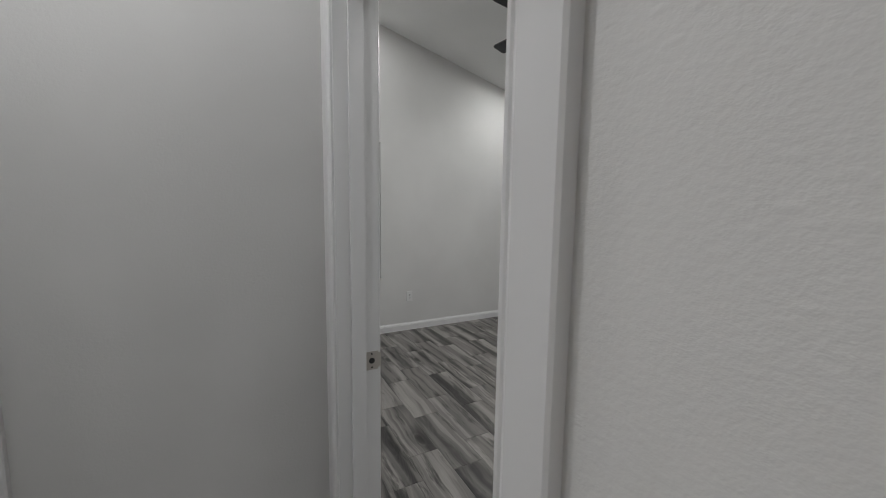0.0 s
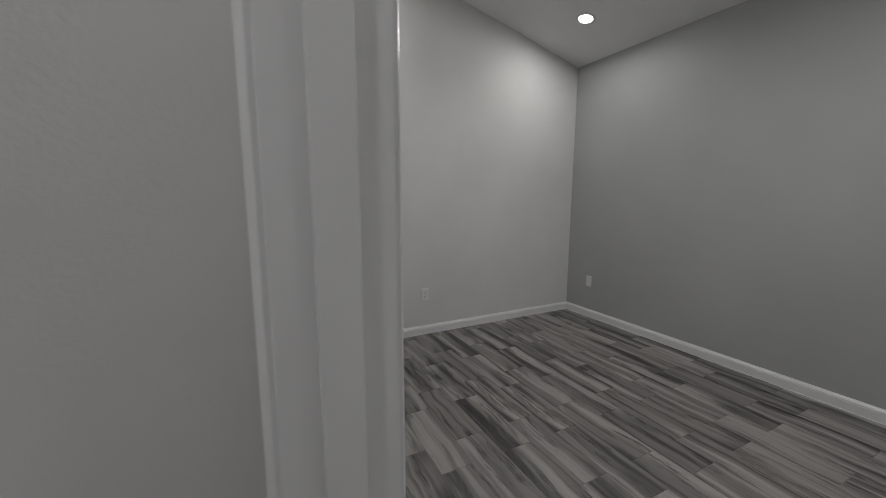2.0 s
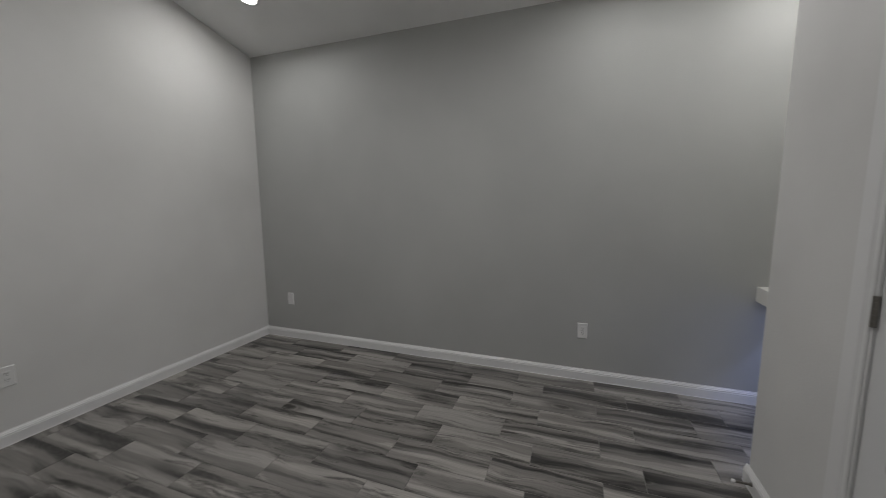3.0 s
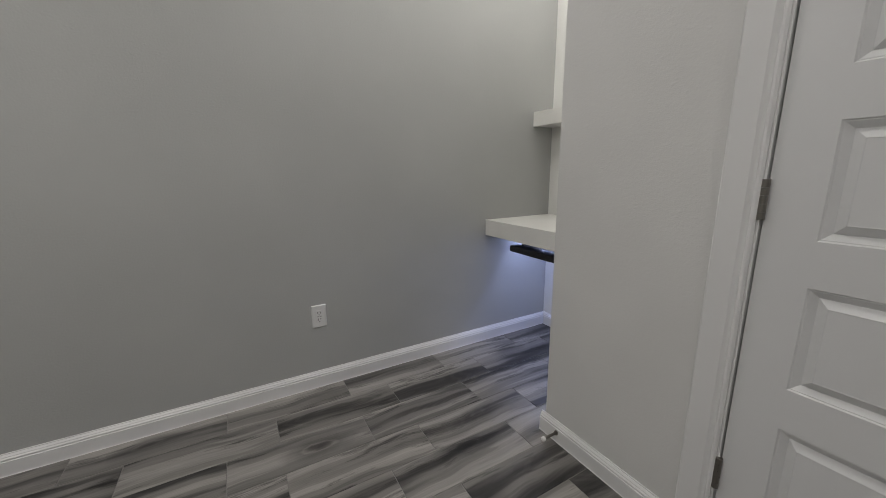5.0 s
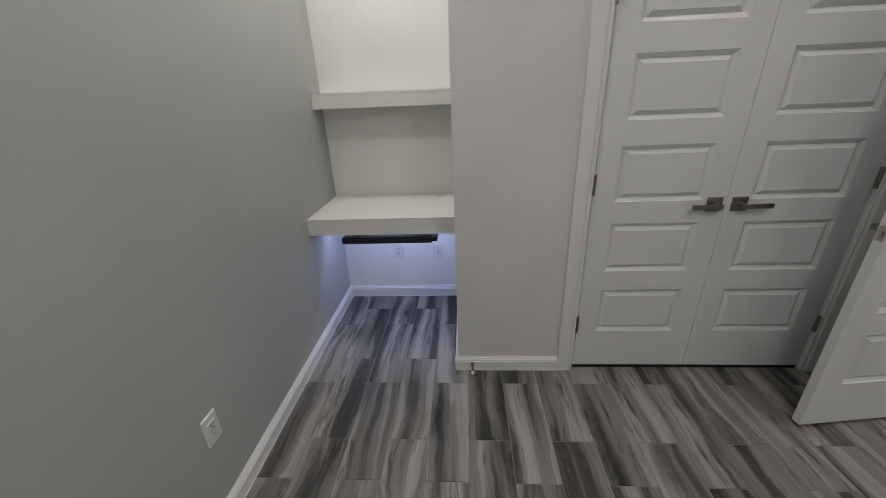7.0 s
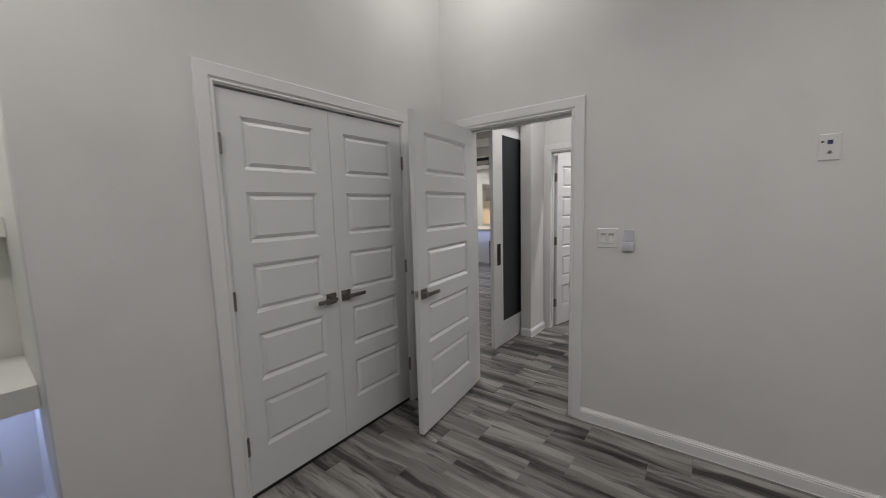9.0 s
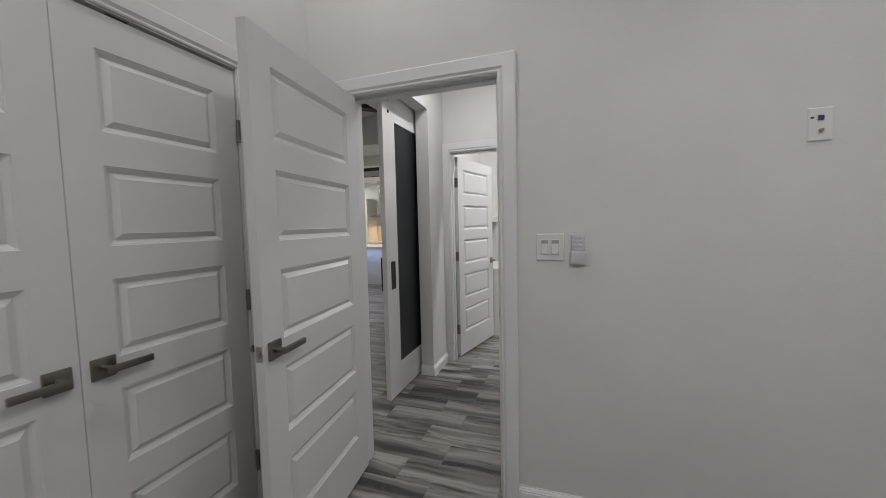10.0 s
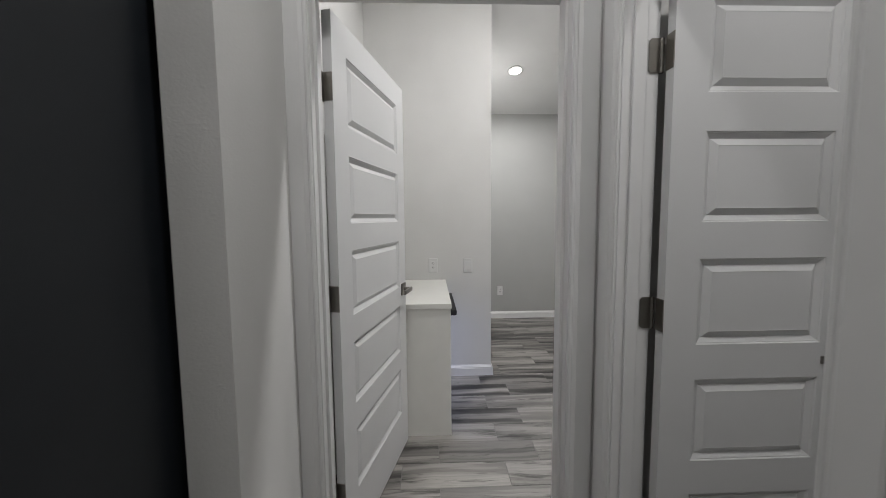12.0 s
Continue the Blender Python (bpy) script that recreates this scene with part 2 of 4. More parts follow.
def glass_material():
    m, nt, b = nodes("clear_glass")
    b.inputs["Base Color"].default_value = (0.9, 0.93, 0.95, 1)
    b.inputs["Roughness"].default_value = 0.0
    b.inputs["Transmission Weight"].default_value = 1.0
    b.inputs["IOR"].default_value = 1.3
    return m


GLASS = glass_material()


# ---- mesh helpers ----
def cuboid(bm, a, b, bevel=0.0):
    lo, hi = Vector([min(p, q) for p, q in zip(a, b)]), Vector([max(p, q) for p, q in zip(a, b)])
    r = bmesh.ops.create_cube(bm, size=1)
    for v in r["verts"]:
        v.co = Vector([lo[i] + (v.co[i] + 0.5) * (hi[i] - lo[i]) for i in range(3)])
    if bevel:
        edges = list({e for v in r["verts"] for e in v.link_edges})
        bmesh.ops.bevel(bm, geom=edges, offset=bevel, segments=2, profile=0.6, affect="EDGES")
    return bm


def box_bm(a, b, bevel=0.0):
    return cuboid(bmesh.new(), a, b, bevel)


def tube(bm, p, q, r, seg=16, r2=None):
    p, q = Vector(p), Vector(q)
    m = Matrix.Translation((p + q) / 2) @ (q - p).to_track_quat("Z", "Y").to_matrix().to_4x4()
    bmesh.ops.create_cone(bm, cap_ends=True, segments=seg, radius1=r, radius2=r if r2 is None else r2, depth=(q - p).length, matrix=m)
    return bm


def lathe(bm, profile, seg=32, at=(0, 0, 0)):
    rings = []
    for r, z in profile:
        rings.append([bm.verts.new((at[0] + r * math.cos(2 * math.pi * i / seg), at[1] + r * math.sin(2 * math.pi * i / seg), at[2] + z)) for i in range(seg)])
    for a, b in zip(rings, rings[1:]):
        for i in range(seg):
            bm.faces.new((a[i], a[(i + 1) % seg], b[(i + 1) % seg], b[i]))
    bm.faces.new(rings[0])
    bm.faces.new(rings[-1])
    bmesh.ops.recalc_face_normals(bm, faces=bm.faces)
    return bm


def mesh_of(name, bm, material, smooth=False):
    me = bpy.data.meshes.new(name)
    bmesh.ops.recalc_face_normals(bm, faces=bm.faces)
    bm.to_mesh(me)
    bm.free()
    me.materials.append(material)
    if smooth:
        for p in me.polygons:
            p.use_smooth = True
        me.set_sharp_from_angle(angle=radians(35))
    return me


def part(name, bm, material, parent, label="", smooth=False):
    me = bm if isinstance(bm, bpy.types.Mesh) else mesh_of(name, bm, material, smooth)
    ob = new(name, me)
    ob.parent = parent
    return tagged(ob, label)


def solid(name, bm, material, label="", category="", kind="structure", smooth=False):
    return tagged(new(name, mesh_of(name, bm, material, smooth)), label, category, "", kind)


def thing(name, label, category, m=None, group="", kind=""):
    ob = new(name)
    if m is not None:
        ob.matrix_world = m
    return tagged(ob, label, category, group, kind)


def sweep(bm, path, profile):
    """Joins the profile's points, placed by path(i, u, v) at each station, into a closed strip."""
    rings = [[bm.verts.new(f(u, v)) for u, v in profile] for f in path]
    n = len(profile)
    for a, b in zip(rings, rings[1:]):
        for i in range(n):
            bm.faces.new((a[i], a[(i + 1) % n], b[(i + 1) % n], b[i]))
    bm.faces.new(rings[0])
    bm.faces.new(rings[-1])
    return bm


# ---- walls, floor, ceilings ----
def union(boxes):
    """One closed skin round boxes that stand end to end."""
    bm = bmesh.new()
    cuts = [sorted({round(p[i], 5) for box in boxes for p in box}) for i in range(3)]
    full = set()
    for a, b in boxes:
        lo, hi = [min(p, q) for p, q in zip(a, b)], [max(p, q) for p, q in zip(a, b)]
        spans = [[k for k in range(len(c) - 1) if lo[i] - 1e-4 < c[k] and c[k + 1] < hi[i] + 1e-4] for i, c in enumerate(cuts)]
        full |= {(i, j, k) for i in spans[0] for j in spans[1] for k in spans[2]}
    made = {}

    def vert(i, j, k):
        if (i, j, k) not in made:
            made[i, j, k] = bm.verts.new((cuts[0][i], cuts[1][j], cuts[2][k]))
        return made[i, j, k]

    for i, j, k in sorted(full):
        for axis in range(3):
            for side in (0, 1):
                near = [i, j, k]
                near[axis] += 1 if side else -1
                if tuple(near) in full:
                    continue
                u, v = [n for n in range(3) if n != axis]
                ring = []
                for du, dv in ((0, 0), (1, 0), (1, 1), (0, 1)):
                    c = [i, j, k]
                    c[axis] += side
                    c[u] += du
                    c[v] += dv
                    ring.append(vert(*c))
                bm.faces.new(ring)
    return bm


def walls(name, boxes, material, label):
    return solid(name, union(boxes), material, label, "wall")


T = 0.125
DX0, DX1, DH = 0.145, 0.950, 2.078
walls("wall_north", [((-2.87, 3.225, 0), (2.18, 3.36, HT))], GREYWALL, "grey painted accent wall with light orange-peel texture")
WY0, WY1, WZ0, WZ1 = 0.052, 0.952, 0.626, 2.163
walls("wall_west", [((-2.87, -T, 0), (-2.74, WY0, HT)), ((-2.87, WY1, 0), (-2.74, 3.225, HT)), ((-2.87, WY0, 0), (-2.74, WY1, WZ0)), ((-2.87, WY0, WZ1), (-2.74, WY1, HT))], WALL, "off-white textured bedroom wall with a window opening")
J = 0.018
walls("wall_south", [((-2.74, -T, 0), (DX0 - J, 0, HT)), ((DX1 + J, -T, 0), (8.6, 0, HT)), ((DX0 - J, -T, DH + J), (DX1 + J, 0, HT))], WALL, "off-white textured wall with the bedroom doorway")
CX = 1.205
CY0, CY1 = 0.490, 1.708
walls("wall_closet", [((CX, 0, 0), (CX + 0.115, CY0 - J, HT)), ((CX, CY1 + J, 0), (CX + 0.115, 2.35, HT)), ((CX, CY0 - J, DH + J), (CX + 0.115, CY1 + J, HT))], WALL, "off-white textured wall around the closet doors")
walls("wall_niche_side", [((CX + 0.115, 2.235, 0), (2.05, 2.35, HT))], NICHEWALL, "white side wall of the desk niche")
walls("wall_niche_back", [((2.05, 0, 0), (2.18, 3.225, HT))], NICHEWALL, "white back wall of the desk niche")
HX0, HX1, HY1, HT0 = 0.0, 1.004, -1.705, 0.102
WO0, WO1 = -1.572, -0.985
walls("wall_hall_west", [((HX0 - HT0, WO1 + J, 0), (HX0, -T, H)), ((HX0 - HT0, HY1, 0), (HX0, WO0 - J, H)), ((HX0 - HT0, WO0 - J, DH + J), (HX0, WO1 + J, H))], WALL, "off-white hall wall with a narrow doorway")
SX0, SX1 = 0.100, 0.930
walls("wall_hall_south", [((-2.7, HY1 - 0.12, 0), (SX0 - J, HY1, HT)), ((SX1 + J, HY1 - 0.12, 0), (1.122, HY1, HT)), ((SX0 - J, HY1 - 0.12, DH + J), (SX1 + J, HY1, HT))], WALL, "off-white hall wall with a doorway into the next room")
BH = 2.393
walls("wall_hall_east", [((HX1, HY1, 0), (HX1 + 0.118, -1.31, H)), ((HX1, -1.31, BH), (HX1 + 0.118, -T, H)), ((1.122 - 0.02, -6.0, 0), (1.122, HY1, 3.6)), ((1.07, -6.0, 0), (1.102, HY1 - 0.12, 3.6))], WALL, "off-white wall with the wide cased opening of the sliding door")
walls("wall_bath_south", [((-1.7, HY1 + 0.03, 0), (HX0 - HT0, HY1 + 0.05, H))], WALL, "off-white wall in the small side room")
walls("wall_bath_west", [((-1.8, -1.68, 0), (-1.7, -T, H))], WALL, "off-white end wall in the small side room")
walls("wall_second_room_jog", [((0.055, -3.66, 0), (1.07, -3.53, HT)), ((0.055, -5.30, 0), (0.185, -3.66, HT))], WALL, "off-white wall behind the desk in the next room")
walls("wall_second_room_south", [((-2.7, -5.43, 0), (0.185, -5.30, HT))], GREYWALL, "grey painted far wall in the next room")
walls("wall_second_room_west", [((-2.8, -5.43, 0), (-2.7, HY1 - 0.12, HT))], WALL, "off-white wall of the next room")
ceil = bmesh.new()
cuboid(ceil, (-1.75, HY1 - 0.06, H), (HX1 + 0.118, -T, H + 0.12))
solid("ceiling_hall", ceil, CEIL, "flat white textured ceiling", "ceiling")
ceil = bmesh.new()
cuboid(ceil, (-2.75, -5.37, 0.0), (1.11, HY1 - 0.06, 0.12))
for v in ceil.verts:
    v.co.z += vault2(v.co.y)
solid("ceiling_next_room", ceil, CEIL, "sloping white textured ceiling", "ceiling")
ceil = bmesh.new()
cuboid(ceil, (-2.80, -0.06, 0.0), (2.12, 3.29, 0.12))
for v in ceil.verts:
    v.co.z += vault(v.co.y)
solid("ceiling", ceil, CEIL, "sloping white textured ceiling", "ceiling")

# great room and kitchen, beyond the sliding door
GX = 6.57
NY0, NY1, NZ0, NZ1 = -6.53, -5.67, 0.885, 2.30
PD0, PD1, PDH, KY, KZ = -7.945, -7.03, 1.965, -8.12, 2.685
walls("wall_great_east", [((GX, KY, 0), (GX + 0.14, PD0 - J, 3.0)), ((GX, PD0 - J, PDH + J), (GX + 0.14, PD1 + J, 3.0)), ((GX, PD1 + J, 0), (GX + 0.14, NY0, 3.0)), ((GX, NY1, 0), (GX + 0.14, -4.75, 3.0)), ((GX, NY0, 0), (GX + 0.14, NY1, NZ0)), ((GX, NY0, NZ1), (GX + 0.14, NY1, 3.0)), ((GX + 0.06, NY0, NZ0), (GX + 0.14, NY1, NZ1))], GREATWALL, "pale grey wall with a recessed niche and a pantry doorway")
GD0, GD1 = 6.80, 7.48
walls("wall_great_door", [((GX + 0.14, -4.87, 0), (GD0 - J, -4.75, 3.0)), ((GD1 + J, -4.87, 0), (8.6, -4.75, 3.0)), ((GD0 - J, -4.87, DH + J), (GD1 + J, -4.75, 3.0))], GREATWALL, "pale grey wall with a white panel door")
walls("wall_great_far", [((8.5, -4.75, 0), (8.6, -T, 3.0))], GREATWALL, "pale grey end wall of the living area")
walls("wall_kitchen_back", [((1.122, KY - 0.14, 0), (GX + 0.14, KY, 3.0))], WALL, "off-white kitchen wall")
walls("wall_great_west", [((1.05, KY - 0.14, 0), (1.122, -6.0, 3.0))], WALL, "off-white wall of the living area")
gc = bmesh.new()
TX0, TX1, TY0, TY1, SZ, TZ = 2.1, 5.6, -4.5, -1.2, 2.90, 3.45
cuboid(gc, (1.122, TY1, SZ), (8.6, -T, 3.0))
cuboid(gc, (1.122, -5.35, SZ), (8.6, TY0, 3.0))
cuboid(gc, (1.122, TY0, SZ), (TX0, TY1, 3.0))
cuboid(gc, (TX1, TY0, SZ), (8.6, TY1, 3.0))
cuboid(gc, (TX0 - 0.1, TY0 - 0.1, 3.0), (TX0, TY1 + 0.1, TZ))
cuboid(gc, (TX1, TY0 - 0.1, 3.0), (TX1 + 0.1, TY1 + 0.1, TZ))
cuboid(gc, (TX0, TY0 - 0.1, 3.0), (TX1, TY0, TZ))
cuboid(gc, (TX0, TY1, 3.0), (TX1, TY1 + 0.1, TZ))
cuboid(gc, (TX0 - 0.1, TY0 - 0.1, TZ), (TX1 + 0.1, TY1 + 0.1, TZ + 0.1))
cuboid(gc, (1.122, KY, KZ), (GX + 0.14, -5.35, 3.0))
for a, b in (((TX0, TY0, SZ), (TX0 + 0.12, TY1, 3.0)), ((TX1 - 0.12, TY0, SZ), (TX1, TY1, 3.0)), ((TX0 + 0.12, TY0, SZ), (TX1 - 0.12, TY0 + 0.12, 3.0)), ((TX0 + 0.12, TY1 - 0.12, SZ), (TX1 - 0.12, TY1, 3.0))):
    cuboid(gc, a, b)
solid("ceiling_great_room", gc, CEIL, "white tray ceiling with a lowered border", "ceiling")

# ---- trim ----
CASING = [(0.005, 0.0), (0.005, 0.008), (0.010, 0.0115), (0.015, 0.0115), (0.018, 0.0095), (0.024, 0.0125), (0.030, 0.0165), (0.084, 0.018), (0.088, 0.015), (0.088, 0.0)]


def casing(name, origin, along, out, w, h=DH):
    """Three mitred boards round an opening: origin at its foot, along the wall, out of the wall."""
    o, a, n = Vector(origin), Vector(along), Vector(out)
    up = Vector((0, 0, 1))
    stations = [lambda u, v: o - a * u + n * v, lambda u, v: o - a * u + up * (h + u) + n * v,
                lambda u, v: o + a * (w + u) + up * (h + u) + n * v, lambda u, v: o + a * (w + u) + n * v]
    solid(name, sweep(bmesh.new(), stations, CASING), TRIM, "white painted door casing", "trim")


def jamb(name, lo, hi, axis, depth0, depth1, stop, h=DH):
    """The lining of a doorway and its stops."""
    bm = bmesh.new()

    def bit(s0, s1, d0, d1, z0, z1):
        a, b = ((s0, d0, z0), (s1, d1, z1)) if axis == "x" else ((d0, s0, z0), (d1, s1, z1))
        cuboid(bm, a, b, 0.0015)

    bit(lo - J, lo, depth0, depth1, 0, h + J)
    bit(hi, hi + J, depth0, depth1, 0, h + J)
    bit(lo, hi, depth0, depth1, h, h + J)
    s0, s1 = stop
    bit(lo, lo + 0.011, s0, s1, 0, h)
    bit(hi - 0.011, hi, s0, s1, 0, h)
    bit(lo + 0.011, hi - 0.011, s0, s1, h - 0.011, h)
    return solid(name, bm, TRIM, "white painted door jamb with stops", "door frame")


E = 0.002
casing("trim_bedroom_door_in", (DX0, 0, 0), (1, 0, 0), (0, 1, 0), DX1 - DX0)
casing("trim_bedroom_door_hall", (DX0, -T, 0), (1, 0, 0), (0, -1, 0), DX1 - DX0)
frame_bed = jamb("door_frame_bedroom", DX0, DX1, "x", -T - E, E, (-0.085, -0.040))
casing("trim_closet", (CX, CY0, 0), (0, 1, 0), (-1, 0, 0), CY1 - CY0)
jamb("door_frame_closet", CY0, CY1, "y", CX - E, CX + 0.115, (CX + 0.048, CX + 0.085))
casing("trim_hall_south", (SX0, HY1, 0), (1, 0, 0), (0, 1, 0), SX1 - SX0)
casing("trim_next_room", (SX0, HY1 - 0.12, 0), (1, 0, 0), (0, -1, 0), SX1 - SX0)
frame_south = jamb("door_frame_next_room", SX0, SX1, "x", HY1 - 0.12 - E, HY1 + E, (HY1 - 0.078, HY1 - 0.035))
casing("trim_hall_west", (HX0, WO0, 0), (0, 1, 0), (1, 0, 0), WO1 - WO0)
frame_west = jamb("door_frame_side_room", WO0, WO1, "y", HX0 - HT0 - E, HX0 + E, (HX0 - 0.062, HX0 - 0.025))
casing("trim_pantry_door", (GX, PD0, 0), (0, 1, 0), (-1, 0, 0), PD1 - PD0, PDH)
jamb("door_frame_pantry", PD0, PD1, "y", GX - E, GX + 0.14, (GX + 0.058, GX + 0.09), PDH)
casing("trim_great_door", (GD0, -4.75, 0), (1, 0, 0), (0, 1, 0), GD1 - GD0)
jamb("door_frame_great_room", GD0, GD1, "x", -4.87, -4.75 + E, (-4.80, -4.77))

BASE = [(0.0, 0.0), (0.019, 0.0), (0.0172, 0.0025), (0.0165, 0.004), (0.0165, 0.060), (0.0135, 0.062), (0.0135, 0.0655), (0.0145, 0.0665), (0.0145, 0.070), (0.0100, 0.0745), (0.0100, 0.0775), (0.004, 0.0845), (0.004, 0.0885), (0.0, 0.0885)]


def baseboard(p, q, out):
    p, q, n = Vector((*p, 0)), Vector((*q, 0)), Vector((*out, 0))
    up = Vector((0, 0, 1))
    bm = sweep(bmesh.new(), [lambda u, v, o=o: o + n * u + up * v for o in (p, q)], BASE)
    solid("baseboard", bm, TRIM, "white painted baseboard with a moulded top", "baseboard")


C = 0.088
baseboard((-2.74, 3.225), (2.05, 3.225), (0, -1))
baseboard((-2.74, 0.0), (-2.74, 3.225), (1, 0))
baseboard((-2.74, 0.0), (DX0 - C, 0.0), (0, 1))
baseboard((DX1 + C, 0.0), (CX, 0.0), (0, 1))
baseboard((CX, 0.0), (CX, CY0 - C), (-1, 0))
baseboard((CX, CY1 + C), (CX, 2.369), (-1, 0))
baseboard((CX - 0.003, 2.35), (2.05, 2.35), (0, 1))
baseboard((2.05, 2.35), (2.05, 3.225), (-1, 0))
baseboard((HX0, WO1 + C), (HX0, -T), (1, 0))
baseboard((HX1, HY1), (HX1, -1.291), (-1, 0))
baseboard((HX1 - 0.003, -1.31), (HX1 + 0.118, -1.31), (0, 1))
baseboard((-1.7, -1.655), (-HT0, -1.655), (0, 1))
baseboard((0.052, -3.53), (1.07, -3.53), (0, 1))
baseboard((0.055, -5.30), (0.055, -3.511), (-1, 0))
baseboard((-2.7, -5.30), (0.055, -5.30), (0, 1))
baseboard((GX, PD1 + C), (GX, -4.731), (-1, 0))
baseboard((GX - 0.003, -4.75), (GD0 - C, -4.75), (0, 1))
baseboard((GD1 + C, -4.75), (8.5, -4.75), (0, 1))
baseboard((1.122, KY), (1.122, HY1), (1, 0))


# ---- doors ----
def lever(parent, x, z, yface, out, toward, name="door_lever"):
    """A square rose, a neck and a flat bar."""
    bm = bmesh.new()
    cuboid(bm, (x - 0.033, yface, z - 0.033), (x + 0.033, yface + out * 0.009, z + 0.033), 0.002)
    tube(bm, (x, yface + out * 0.006, z), (x, yface + out * 0.052, z), 0.011)
    cuboid(bm, (x - toward * 0.013, yface + out * 0.042, z - 0.011), (x + toward * 0.118, yface + out * 0.054, z + 0.011), 0.0025)
    return part(name, bm, NICKEL, parent, "brushed nickel lever on a square rose", True)


def panel_layout(w, h):
    s = 0.112 if w > 0.7 else 0.100
    top, bottom, rail = 0.115, 0.228, 0.106
    p = (h - top - bottom - 4 * rail) / 5
    zs, z = [], bottom
    for _ in range(5):
        zs.append((z, z + p))
        z += p + rail
    return s, zs


def door_meshes(w, h, t):
    """The slab with recessed fields on both faces, and one raised panel for each size."""
    s, zs = panel_layout(w, h)
    bm = bmesh.new()
    xs = [0, s, w - s, w]
    zc = [0] + [v for pair in zs for v in pair] + [h]
    for y, sg in ((0.0, 1), (t, -1)):
        grid = [[bm.verts.new((x, y, z)) for x in xs] for z in zc]
        for i in range(len(zc) - 1):
            for j in range(3):
                c = [grid[i][j], grid[i][j + 1], grid[i + 1][j + 1], grid[i + 1][j]]
                if j == 1 and i % 2 == 1:
                    for inset, deep in ((0.003, 0.0035), (0.005, 0.0035), (0.019, 0.0125)):
                        x0, x1, z0, z1 = xs[1] + inset, xs[2] - inset, zc[i] + inset, zc[i + 1] - inset
                        d = [bm.verts.new((px, y + sg * deep, pz)) for px, pz in ((x0, z0), (x1, z0), (x1, z1), (x0, z1))]
                        for k in range(4):
                            bm.faces.new((c[k], c[(k + 1) % 4], d[(k + 1) % 4], d[k]))
                        c = d
                bm.faces.new(c)
    e = 0.0005
    for a, b in (((0, e, 0), (0, t - e, h)), ((w, e, 0), (w, t - e, h))):
        v = [bm.verts.new((a[0], yy, zz)) for yy, zz in ((0, 0), (t, 0), (t, h), (0, h))]
        bm.faces.new(v)
    for z in (0, h):
        bm.faces.new([bm.verts.new((xx, yy, z)) for xx, yy in ((0, 0), (w, 0), (w, t), (0, t))])
    bmesh.ops.remove_doubles(bm, verts=bm.verts, dist=0.0002)
    slab = mesh_of("slab", bm, DOOR)
    pm = bmesh.new()
    pw, ph = w - 2 * s - 0.040, zs[0][1] - zs[0][0] - 0.040
    c = None
    for inset, up in ((0.0, 0.0), (0.0, 0.0008), (0.019, 0.0112), (0.021, 0.0106)):
        d = [pm.verts.new((px, -up, pz)) for px, pz in ((inset, inset), (pw - inset, inset), (pw - inset, ph - inset), (inset, ph - inset))]
        if c:
            for k in range(4):
                pm.faces.new((c[k], c[(k + 1) % 4], d[(k + 1) % 4], d[k]))
        else:
            pm.faces.new(d)
        c = d
    pm.faces.new(c)
    return slab, mesh_of("panel", pm, DOOR), s, zs


MESHES = {}


def panel_door(name, label, w, m, back, levers=True, latch=True, h=2.04, sides=(0, 1)):
    """A five-panel door that turns about its local z; back: the slab lies on the -y side of that axis."""
    t = 0.035
    if (w, h) not in MESHES:
        MESHES[w, h] = door_meshes(w, h, t)
    slab, pan, s, zs = MESHES[w, h]
    d = thing(name, label, "door", m, "", "structure")
    y0 = -t if back else 0.0
    body = part("slab", slab, DOOR, d)
    body.location = (0, y0, 0)
    for side in sides:
        for z0, z1 in zs:
            p = part("panel", pan, DOOR, d)
            if side == 0:
                p.location = (s + 0.020, y0 + 0.0125, z0 + 0.020)
            else:
                p.location = (w - s - 0.020, y0 + t - 0.0125, z0 + 0.020)
                p.rotation_euler = (0, 0, math.pi)
    if levers:
        for yf, out in ((y0, -1), (y0 + t, 1)):
            lever(d, w - 0.054, 0.93, yf, out, -1)
    if latch:
        bm = box_bm((w, y0 + 0.005, 0.90), (w + 0.0015, y0 + 0.030, 0.957), 0.0004)
        cuboid(bm, (w + 0.001, y0 + 0.011, 0.918), (w + 0.010, y0 + 0.024, 0.938), 0.002)
        part("latch", bm, SATIN, d, "nickel latch plate and bolt")
    return d


